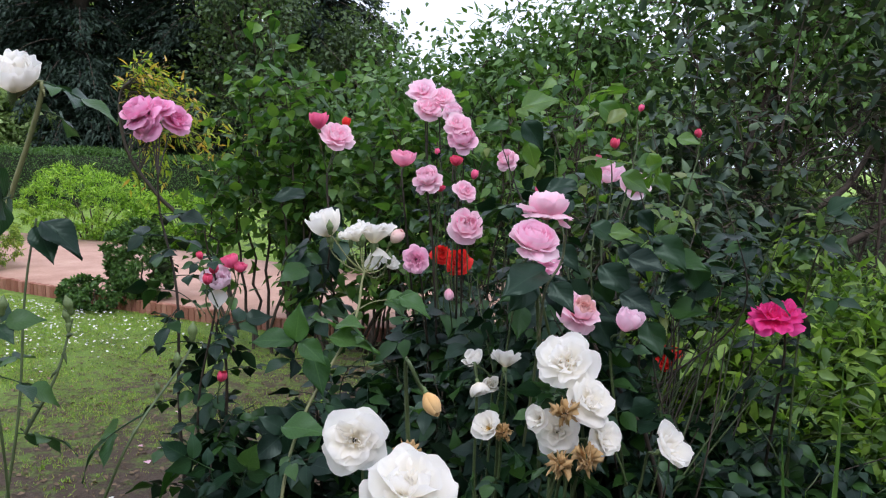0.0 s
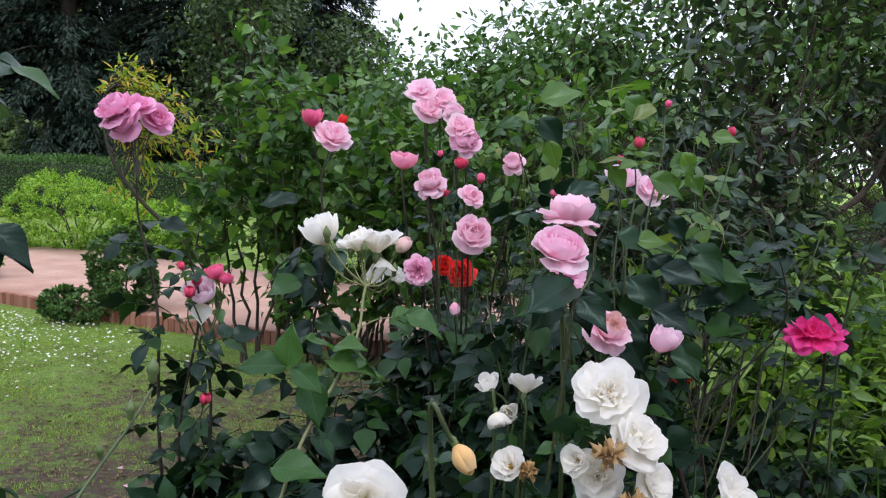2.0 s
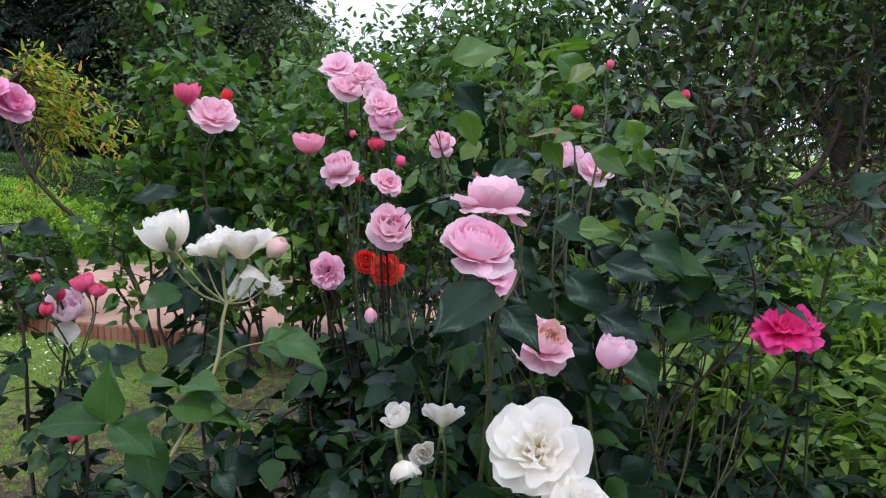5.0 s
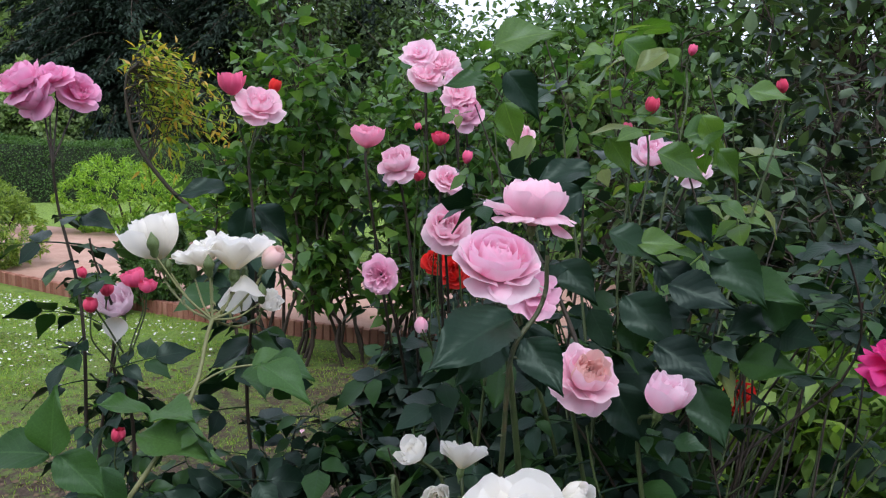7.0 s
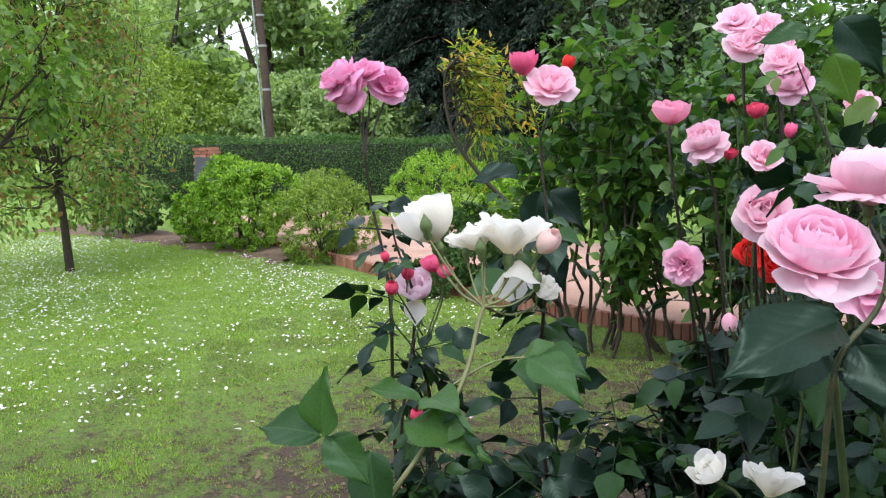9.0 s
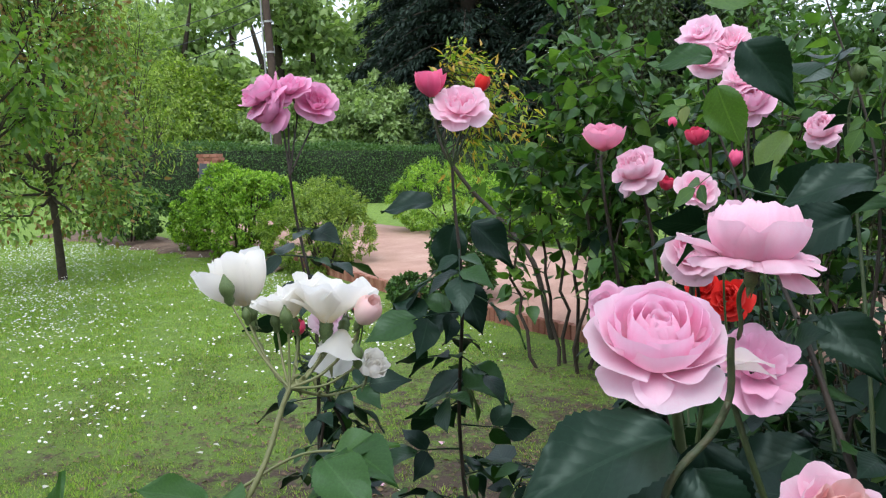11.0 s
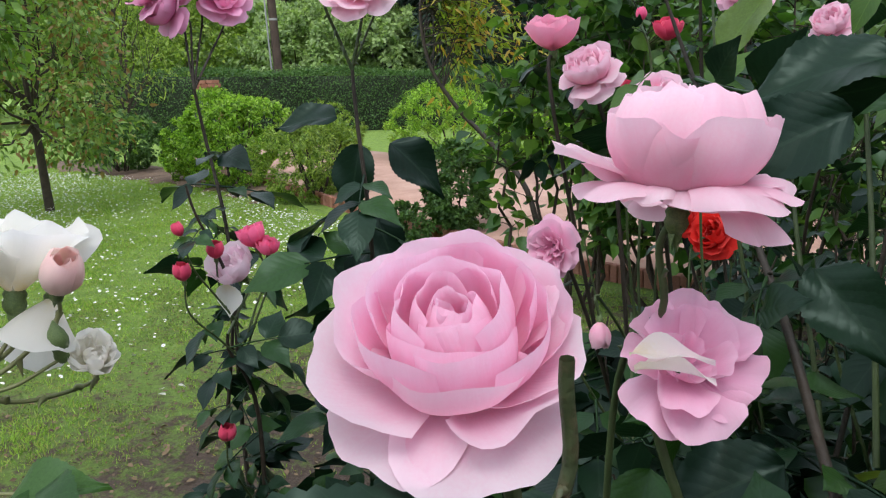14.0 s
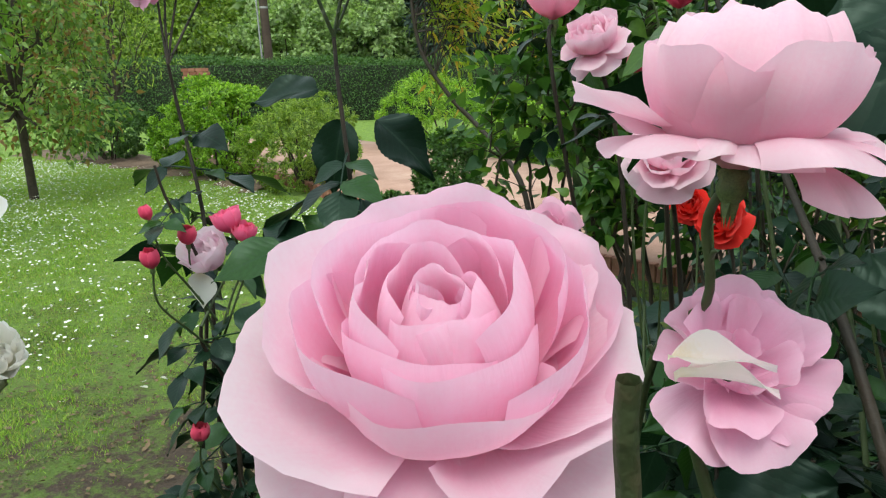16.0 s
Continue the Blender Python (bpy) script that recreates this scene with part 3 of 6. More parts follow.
# ---- background planting ----
def hedge(name, a, b, h0, h1, thick, n, leaf, mat, label, seed=1):
    """A clipped hedge from a to b, leaves over its faces and a dark sheet for the shade inside."""
    r = np.random.RandomState(seed)
    a, b = np.array([*a, 0.0]), np.array([*b, 0.0])
    ob = base(name, tuple((a + b) / 2), label, "hedge")
    way = unit(b - a)
    out = np.array([-way[1], way[0], 0])
    L = np.linalg.norm(b - a)
    s, side = r.uniform(-0.5, 0.5, n), r.randint(0, 4, n)
    f, g = r.uniform(0, 1, n), r.uniform(-1, 1, n)
    top = h0 + (h1 - h0) * (s + 0.5)
    wob = 0.06 * np.sin(s * L * 1.7) + r.normal(0, 0.05, n)
    z = np.where(side == 3, top + wob, f * top)
    o = np.where(side == 3, g * thick / 2, np.where(side == 2, -1, 1) * (thick / 2 + wob))
    p = way * (s * L)[:, None] + out * o[:, None]
    p[:, 2] = z
    d = np.where((side == 3)[:, None], [0, 0, 1.0], out * np.sign(o)[:, None])
    me = scatter("foliage", FAR_LEAF, p, leaf_turns(d, r), r.uniform(0.6, 1.3, n) * leaf, mat)
    tagged(child("foliage", me, ob), kind="stuff")
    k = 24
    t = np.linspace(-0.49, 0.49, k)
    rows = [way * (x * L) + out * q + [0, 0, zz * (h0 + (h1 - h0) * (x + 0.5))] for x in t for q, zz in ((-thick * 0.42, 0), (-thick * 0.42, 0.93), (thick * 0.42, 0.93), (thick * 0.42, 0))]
    child("core", raw_mesh("core", rows, grid_faces(k, 4), HEDGE_SHADE), ob)
    return ob


# near-black green: the shade within a hedge, put into the inner sheet's colour
HEDGE_SHADE = surface("hedge_shade", [(0.3, (0.012, 0.02, 0.009)), (0.7, (0.03, 0.045, 0.018))], 6.0, 0.95, 0.8, 0.03, 25.0)

hedge("hedge", (-19.0, 15.5), (-3.0, 25.5), 1.75, 1.2, 1.1, 95000, 0.055, HEDGE_LEAF, "long clipped dark green hedge at the lawn's far side", 5)
hedge("hedge", (2.2, 8.2), (12.0, 7.2), 1.15, 1.15, 0.9, 26000, 0.05, HEDGE_LEAF, "low dark green hedge behind the path", 6)

# two unseen hedges, added to block light from behind and from the side
hedge("hedge", (-14.0, -7.5), (9.0, -6.5), 3.4, 3.4, 1.2, 9000, 0.22, HEDGE_LEAF, "tall dark hedge added out of view behind the way to block light", 7)
hedge("hedge", (9.5, -6.0), (11.0, 12.0), 3.6, 3.6, 1.2, 7000, 0.22, HEDGE_LEAF, "tall dark hedge added out of view beside the border to block light", 8)

SOIL = surface("bare_soil", [(0.3, (0.07, 0.045, 0.03)), (0.7, (0.24, 0.16, 0.11))], 5.0, 0.95, 0.8, 0.02, 40.0)
strip = smooth_line([(-6.6, 9.2, 0.0), (-8.0, 9.75, 0.0), (-9.6, 10.1, 0.0), (-11.4, 10.5, 0.0), (-14.0, 10.9, 0.0)], 40)
wide = 0.55 + 0.14 * np.sin(np.arange(len(strip)) * 1.3) + 0.08 * np.sin(np.arange(len(strip)) * 2.9)
rows = np.stack([np.stack([strip[:, 0], strip[:, 1] + f * wide, 0 * wide + z], 1) for f, z in ((-1.0, 0.002), (-0.7, 0.035), (0.0, 0.05), (0.7, 0.035), (1.0, 0.002))], 1)
tagged(new("flower_bed", raw_mesh("flower_bed", rows.reshape(-1, 3), grid_faces(len(strip), 5), SOIL)), "strip of bare brown soil under clipped shrubs", "flower bed", kind="structure")

BUSH = "rounded bright yellow-green garden shrub"
shrub("shrub", (-7.95, 9.6, 0), (0.62, 0.55, 1.42), 12000, 0.055, BRIGHT_LEAF, BUSH + ", clipped beside the lawn", seed=11)
shrub("shrub", (-9.15, 9.9, 0), (0.48, 0.4, 0.9), 5500, 0.055, BRIGHT_LEAF, BUSH + ", low, beside the lawn", seed=12)
shrub("shrub", (-6.05, 9.05, 0), (0.6, 0.5, 1.05), 8500, 0.06, OLIVE_LEAF, "olive-green shrub with bare lower stems by the path", LANCE_LEAF, seed=13, stems=11)
shrub("shrub", (-6.3, 12.9, 0), (1.0, 0.7, 1.15), 9000, 0.07, BRIGHT_LEAF, BUSH + " behind the path", LANCE_LEAF, seed=14)
shrub("shrub", (-4.6, 12.6, 0), (0.8, 0.7, 0.85), 6000, 0.07, BRIGHT_LEAF, BUSH + " behind the path", seed=15)
shrub("shrub", (-8.6, 12.3, 0), (0.7, 0.6, 0.95), 5000, 0.07, OLIVE_LEAF, "olive-green feathery shrub behind the path", LANCE_LEAF, seed=16)
shrub("shrub", (-11.3, 10.3, 0), (0.75, 0.6, 0.95), 5000, 0.065, HEDGE_LEAF, "small dark green shrub on the lawn's edge", seed=17)
shrub("shrub", (-3.3, 7.75, 0.05), (0.3, 0.27, 0.72), 7000, 0.045, HEDGE_LEAF, "small dark conical evergreen at the path's edge", SHRUB_LEAF, seed=18, stems=3)
shrub("shrub", (-3.7, 7.55, 0), (0.36, 0.2, 0.28), 3500, 0.045, HEDGE_LEAF, "low dark evergreen spreading at the path's edge", SHRUB_LEAF, seed=19, stems=3)

for k, (x, y, h, w) in enumerate([(-9.0, 27.0, 13, 4.2), (-13.2, 26.5, 15, 4.6), (-15.8, 28.5, 13, 4.0), (-5.5, 29.0, 12, 4.0)]):
    conifer("conifer", (x, y, 0), h, w, 230, "tall dark green conifer with drooping branches", 40 + k, 0.20)

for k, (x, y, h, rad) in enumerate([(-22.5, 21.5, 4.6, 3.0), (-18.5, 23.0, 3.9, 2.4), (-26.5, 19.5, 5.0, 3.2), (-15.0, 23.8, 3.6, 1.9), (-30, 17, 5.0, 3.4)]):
    shrub("shrub", (x, y, 0), (rad, rad * 0.8, h), 11000, 0.17, HAZED_LEAF if k % 2 else OLIVE_LEAF, "large yellow-green bush on the bank", FAR_LEAF, seed=50 + k, shell=0.7)


def woodland():
    """Tall far trees with gaps of sky, one mass."""
    r = np.random.RandomState(77)
    ps, runs = [], []
    for k in range(46):
        az = radians(-8 + 84 * (k + r.uniform(0, 1)) / 46)
        dist = r.uniform(36, 60)
        x, y, h = -math.sin(az) * dist, math.cos(az) * dist, r.uniform(7, 12.5) * (0.42 if az < radians(14) else 1.0)
        runs.append(([(x, y, 0), (x + r.normal(0, 0.3), y, h * 0.55), (x + r.normal(0, 0.6), y, h)], [0.28, 0.18, 0.04]))
        for _ in range(11):
            c = np.array([x + r.normal(0, 1.9), y + r.normal(0, 1.5), h * r.uniform(0.15, 1.0)])
            d = unit(r.normal(0, 1, (300, 3)))
            ps.append(c + d * (r.uniform(0, 1, (300, 1)) ** 0.5) * r.uniform(0.9, 1.9) * [1, 1, 0.8])
    p = np.vstack(ps)
    me = scatter("woodland", FAR_LEAF, p, frames(r.normal(0, 1, (len(p), 3)) + [0, 0, -0.5], r.normal(0, 0.6, (len(p), 3)) + [0, 0, 1]), r.uniform(0.25, 0.55, len(p)), HAZED_LEAF)
    ob = tagged(new("woodland", me), "far mixed woodland of tall green trees", "woodland", kind="stuff")
    child("trunks", tubes("trunks", runs, BARK, 6), ob)


woodland()


# ---- trees and shrubs of the middle ground ----
def ring_clumps(n, r0, z0, z1, rad, seed, squash=1.0):
    q = np.random.RandomState(seed)
    out = []
    for k in range(n):
        a, f = 2.4 * k + q.uniform(0, 0.6), (k + 0.5) / n
        rr = r0 * (1 - 0.55 * f) * q.uniform(0.5, 1.1)
        out.append((rr * np.cos(a), rr * np.sin(a) * squash, z0 + (z1 - z0) * f + q.uniform(-0.1, 0.1), rad * q.uniform(0.75, 1.2)))
    return out


crown_tree("plum_tree", (-8.85, 7.3, 0), 4.6, ring_clumps(34, 1.3, 0.75, 4.6, 0.46, 21), 420, 0.085, PLUM_LEAF, "young fruit tree with bronze shoot tips on the lawn", 0.058, 21, lean=(-0.12, 0.0), spread=0.45)
crown_tree("sapling", (-11.6, 10.7, 0), 4.2, ring_clumps(14, 1.0, 1.7, 4.2, 0.6, 22), 300, 0.085, OLIVE_LEAF, "slender young tree behind the lawn", 0.05, 22, lean=(0.1, 0.0), spread=0.5, template=LANCE_LEAF)
crown_tree("apple_tree", (-7.1, 4.3, 0), 4.4, [(1.2, 0.85, 2.25, 0.42), (0.85, 0.55, 2.5, 0.45), (0.5, 0.25, 2.3, 0.5), (1.0, 1.0, 1.95, 0.28), (0.2, 0.9, 2.9, 0.6), (-0.6, 0.2, 3.1, 0.8), (-0.4, -0.8, 3.2, 0.8), (0.4, -0.5, 3.6, 0.7), (0.7, 0.3, 3.1, 0.5)], 210, 0.10, APPLE_LEAF, "fruit tree with bright young leaves beside the lawn", 0.10, 23, template=SHRUB_LEAF, spread=0.5)
for k, (x, y, h) in enumerate([(-6.6, 24.0, 7.5), (-3.6, 26.0, 5.6), (0.8, 27.0, 4.2), (4.5, 25, 5.0)]):
    crown_tree("tree", (x, y, 0), h, ring_clumps(18, 1.9, h * 0.25, h, 1.1, 24 + k), 420, 0.17, TREE_LEAF, "leafy green tree beyond the hedge", 0.16, 24 + k, template=FAR_LEAF, spread=0.5)


def golden_tree():
    """A small tree with a dark bowed trunk and feathery golden foliage."""
    r = np.random.RandomState(61)
    ob = base("ornamental_tree", (-2.08, 6.95, 0.0), "small ornamental tree with golden feathery leaves and bowed trunk", "tree")
    o = np.array([-1.95, 6.95, 0.0])
    line = smooth_line(np.array([(-1.95, 6.95, -0.02), (-2.15, 7.05, 0.6), (-2.55, 7.15, 0.99), (-2.75, 7.1, 1.2), (-2.96, 7.03, 1.53), (-3.03, 7.0, 1.85), (-3.02, 7.0, 2.1), (-2.92, 7.0, 2.2)]) - o, 36)
    child("trunk", tubes("trunk", [(line, np.linspace(0.024, 0.010, len(line)))], DARK_CANE, 8), ob)
    ps, ws = [], []
    twigs = []
    for k in range(52):
        s = line[r.randint(len(line) // 2, len(line))]
        if k < 18:
            e = np.array([-2.78 + r.normal(0, 0.13), 7.28 + r.normal(0, 0.12), r.uniform(2.0, 2.42)]) - o
        elif k < 34:
            e = np.array([-2.75 + r.uniform(0.0, 0.75), 7.3 + r.normal(0, 0.15), 0]) - o
            e[2] = 2.05 - 0.45 * (e[0] + o[0] + 2.85) + r.normal(0, 0.1)
        else:
            e = np.array([-2.75 + r.uniform(-0.25, 0.55), 7.4 + r.normal(0, 0.15), r.uniform(1.15, 1.9)]) - o
        tw = bend(s, e, (0, 0, 0.12), 8, 0.01, r)
        twigs.append((tw, np.linspace(0.006, 0.002, 8)))
        for q in tw[3:]:
            m = 5
            ps.append(q + r.normal(0, 0.045, (m, 3)))
            ws.append(unit(e - s) * 0.6 + r.normal(0, 0.7, (m, 3)) * [1, 1, 0.5] + [0, 0, -0.2])
    child("twig", tubes("twig", twigs, DARK_CANE, 5), ob)
    p, w = np.vstack(ps), np.vstack(ws)
    me = scatter("foliage", LANCE_LEAF, p, frames(w, r.normal(0, 0.5, (len(p), 3)) + [0, 0, 1]), r.uniform(0.06, 0.12, len(p)), GOLD_LEAF)
    tagged(child("foliage", me, ob), kind="stuff")


golden_tree()


def lilac(name, place, seed, shoots, spread, top, label, leaf=0.075, mat=None, dense=26, bare_to=0.3, template=HEART_LEAF, bark=None, lean=(0, 0), clump=0.07, tangle=0):
    """An upright shrub: many long shoots from the foot, leaves in pairs along side twigs."""
    r = np.random.RandomState(seed)
    ob = base(name, place, label, "shrub")
    ps, ws, twigs = [], [], []
    for k in range(shoots):
        a, q = r.uniform(0, 2 * np.pi), r.uniform(0, 1) ** 0.6
        h = top * (1.0 - 0.45 * q * r.uniform(0.4, 1.0)) * r.uniform(0.72, 1.04)
        end = np.array([np.cos(a) * spread[0] * q + lean[0], np.sin(a) * spread[1] * q + lean[1], h])
        b0 = r.uniform(0.08, 0.42) * min(1.0, top / 2)
        line = bend((b0 * np.cos(a) * spread[0] * 1.6, b0 * np.sin(a) * spread[1] * 1.6, -0.02), end, (0.12 * np.cos(a), 0.12 * np.sin(a), 0.1), 14, 0.022, r)
        child("shoot", tubes("shoot", [(line, np.linspace(0.015, 0.003, 14) * min(1.0, (top / 2.3) ** 1.6))], bark or BARK, 5), ob)
        for i in range(3, 14):
            if line[i][2] < bare_to * top * r.uniform(0.6, 1.3):
                continue
            for _ in range(2):
                d = unit(r.normal(0, 1, 3) * [1, 1, 0.4] + [0, 0, 0.35])
                tl = r.uniform(0.1, 0.32)
                tw = bend(line[i], line[i] + d * tl, (0, 0, 0.02), 4)
                twigs.append((tw, np.linspace(0.004, 0.0015, 4)))
                m = dense // 2
                f = r.uniform(0.2, 1.05, (m, 1))
                ps.append(line[i] + d * tl * f + r.normal(0, clump, (m, 3)))
                ws.append(d * 0.5 + r.normal(0, 0.6, (m, 3)) + [0, 0, -0.25])
    for _ in range(tangle):
        a = r.uniform(0, 2 * np.pi)
        s = np.array([np.cos(a) * spread[0] * r.uniform(0.1, 0.9), np.sin(a) * spread[1] * r.uniform(0.1, 0.9), top * r.uniform(0.25, 0.6)])
        tw = bend(s, s + r.normal(0, 0.28, 3) * [1, 1, 0.8] + [0, 0, 0.12], r.normal(0, 0.05, 3), 7, 0.02, r)
        twigs.append((tw, np.linspace(0.0055, 0.0018, 7)))
        for j in (2, 4, 5):
            twigs.append((bend(tw[j], tw[j] + r.normal(0, 0.12, 3), (0, 0, 0.02), 4), np.linspace(0.003, 0.001, 4)))
    tagged(child("twig", tubes("twig", twigs, bark or BARK, 4), ob), kind="stuff")
    p, w = np.vstack(ps), np.vstack(ws)
    up = r.normal(0, 0.45, (len(p), 3)) + [0, 0, 1]
    me = scatter("foliage", template, p, frames(w, up), r.uniform(0.6, 1.25, len(p)) * leaf, mat or LILAC_LEAF)
    tagged(child("foliage", me, ob), kind="stuff")
    return ob


lilac("lilac", (-1.62, 6.2, 0), 71, 9, (0.42, 0.35), 3.0, "tall leafy green shrub with many upright shoots", 0.12, None, 16, 0.25, clump=0.06)
lilac("lilac", (-0.95, 6.3, 0), 72, 13, (0.6, 0.45), 2.25, "leafy green shrub with many upright shoots", 0.115, None, 15, 0.2, clump=0.06)
lilac("lilac", (-0.25, 6.1, 0), 73, 11, (0.6, 0.45), 2.35, "leafy green shrub with many upright shoots", 0.115, None, 13, 0.2, clump=0.06)
lilac("lilac", (0.5, 5.6, 0), 74, 11, (0.65, 0.4), 2.65, "thin leafy green shrub with open shoots", 0.105, None, 6, 0.25, clump=0.07)
lilac("lilac", (1.25, 5.4, 0), 79, 13, (0.7, 0.4), 2.8, "thin leafy green shrub with open shoots and bare twigs", 0.10, None, 6, 0.3, clump=0.08, tangle=120)
lilac("dark_shrub", (1.35, 4.5, 0), 75, 16, (0.45, 0.4), 2.0, "dark evergreen shrub with dull leaves and bare twigs", 0.095, DARK_LEAF, 24, 0.15, SHRUB_LEAF, tangle=80)
lilac("dark_shrub", (2.2, 4.9, 0), 76, 14, (0.95, 0.5), 3.3, "large dark evergreen shrub with leaning bare stems", 0.11, DARK_LEAF, 56, 0.74, SHRUB_LEAF, clump=0.15, tangle=120)
lilac("dark_shrub", (3.4, 5.2, 0), 77, 12, (0.9, 0.5), 3.3, "large dark evergreen shrub with leaning bare stems", 0.11, DARK_LEAF, 56, 0.74, SHRUB_LEAF, clump=0.15, tangle=100)
lilac("dark_shrub", (0.95, 3.9, 0), 78, 18, (0.35, 0.3), 1.8, "dense dark evergreen shrub behind the roses", 0.085, DARK_LEAF, 24, 0.1, SHRUB_LEAF)
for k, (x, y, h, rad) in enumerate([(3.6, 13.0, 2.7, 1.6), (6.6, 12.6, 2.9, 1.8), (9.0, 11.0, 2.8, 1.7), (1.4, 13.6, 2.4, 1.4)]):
    shrub("shrub", (x, y, 0), (rad, rad * 0.7, h), 6000, 0.11, HAZED_LEAF, "bright yellow-green bush beyond the low hedge", FAR_LEAF, seed=150 + k, shell=0.75)
for k, (x, y, h) in enumerate([(3.4, 9.8, 5.2), (4.9, 9.5, 5.0), (6.4, 8.8, 5.4), (-0.5, 10.8, 2.6), (1.1, 10.5, 3.3)]):
    crown_tree("tree", (x, y, 0), h, ring_clumps(24, 1.5, h * 0.40, h, 0.9, 90 + k), 330, 0.13, HEDGE_LEAF, "dark leafy tree behind the border", 0.12, 90 + k, spread=0.5)
old = base("old_trunks", (1.62, 4.55, 0), "leaning bare brown trunks under a dark shrub", "tree trunk")
for pts, r0 in (([(1.52, 4.45, 0.0), (1.5, 4.5, 0.7), (1.62, 4.55, 1.1), (1.9, 4.6, 1.32), (2.2, 4.7, 1.5), (2.4, 4.8, 1.8)], 0.036), ([(1.62, 4.5, 0.0), (1.62, 4.52, 1.0), (1.55, 4.6, 1.4), (1.62, 4.6, 1.9)], 0.028), ([(1.75, 4.5, 0.0), (1.85, 4.55, 0.9), (2.3, 4.6, 1.25), (2.9, 4.7, 1.6)], 0.03)):
    line = smooth_line(np.array(pts) - [1.62, 4.55, 0], 22)
    child("trunk", tubes("trunk", [(line, np.linspace(r0, r0 * 0.4, len(line)))], BARK, 8), old)
for k, (x, y, h) in enumerate([(1.55, 4.0, 1.25), (2.05, 3.75, 1.15), (1.75, 3.3, 1.05), (2.5, 4.1, 1.15), (2.9, 3.6, 1.0), (2.3, 5.6, 0.95), (1.22, 3.45, 1.12), (2.2, 3.2, 0.95), (1.5, 3.1, 0.92)]):
    lilac("perennial", (x, y, 0), 80 + k, 26, (0.42, 0.36), h, "leafy yellow-green perennial clump in the border", 0.085, GROUND_LEAF, 16, 0.1, LANCE_LEAF if k % 2 else SHRUB_LEAF, CANE)


# ---- pole, wires, brick barbecue, house ----
POLE_WOOD = surface("pole_wood", [(0.3, (0.045, 0.03, 0.022)), (0.7, (0.10, 0.068, 0.05))], 4.0, 0.9, 0.6)
METAL = surface("dull_metal", [(0.3, (0.25, 0.25, 0.25)), (0.7, (0.4, 0.4, 0.4))], 8.0, 0.5, 0.1)
SLATE = surface("slate_sheet", [(0.3, (0.05, 0.055, 0.07)), (0.7, (0.09, 0.095, 0.105))], 5.0, 0.9, 0.2)
PLASTER = surface("ochre_plaster", [(0.3, (0.55, 0.30, 0.17)), (0.7, (0.66, 0.40, 0.25))], 2.0, 0.9, 0.3)
TILE = surface("roof_tile", [(0.3, (0.22, 0.08, 0.05)), (0.7, (0.36, 0.15, 0.09))], 6.0, 0.85, 0.5)
PANE = surface("dark_window", [(0.3, (0.02, 0.025, 0.03)), (0.7, (0.04, 0.045, 0.05))], 2.0, 0.1, 0.0)


def box(name, size, mat, parent, m, bevel=0.01, label=""):
    bm = bmesh.new()
    bmesh.ops.create_cube(bm, size=1.0, matrix=Matrix.Diagonal((*size, 1)))
    bmesh.ops.bevel(bm, geom=bm.edges[:], offset=bevel, segments=2, affect="EDGES")
    me = bpy.data.meshes.new(name)
    bm.to_mesh(me)
    bm.free()
    me.materials.append(mat)
    return child(name, me, parent, m, label)


pole = base("utility_pole", (-16.4, 19.9, 0), "weathered wooden utility pole behind the hedge", "pole")
child("post", tubes("post", [([(0.15, 0, -0.2), (0, 0, 4), (-0.28, 0, 9.0)], [0.14, 0.12, 0.10])], POLE_WOOD, 12), pole)
for z in (3.1, 4.4, 5.3):
    child("band", tubes("band", [([(0.03 - 0.03 * (z - 3), 0, z), (0.03 - 0.03 * (z - 3), 0, z + 0.06)], 0.132)], METAL, 12), pole)
child("conduit", tubes("conduit", [([(0.02, -0.16, 0.3), (-0.1, -0.16, 3.5), (-0.26, -0.13, 8.5)], 0.025)], METAL, 6), pole)
for z, w in ((5.1, 0.2), (5.6, 0.5), (6.1, 0.9)):
    wire = bend((-34, 26, z + w), (-16.55, 19.85, z), (0, 0, -0.5), 16)
    child("cable", tubes("cable", [(wire - [-16.4, 19.9, 0], 0.014)], SLATE, 5), pole)

bbq = base("barbecue", (-13.2, 14.1, 0), "brown brick garden barbecue with a dark sheet against it", "barbecue")
r4 = random.Random(5)
for row in range(19):
    for k in range(3):
        box("brick", (0.20, 0.20, 0.072), BRICK, bbq, pose(-0.22 + 0.21 * k + (0.05 if row % 2 else 0), r4.uniform(-0.01, 0.01), 0.038 + 0.078 * row, 0, 0, r4.uniform(-2, 2)), 0.008)
box("sheet", (0.7, 0.03, 1.2), SLATE, bbq, pose(0.12, -0.2, 0.66, -6, 4, 0), 0.006, "dark grey leaning sheet")


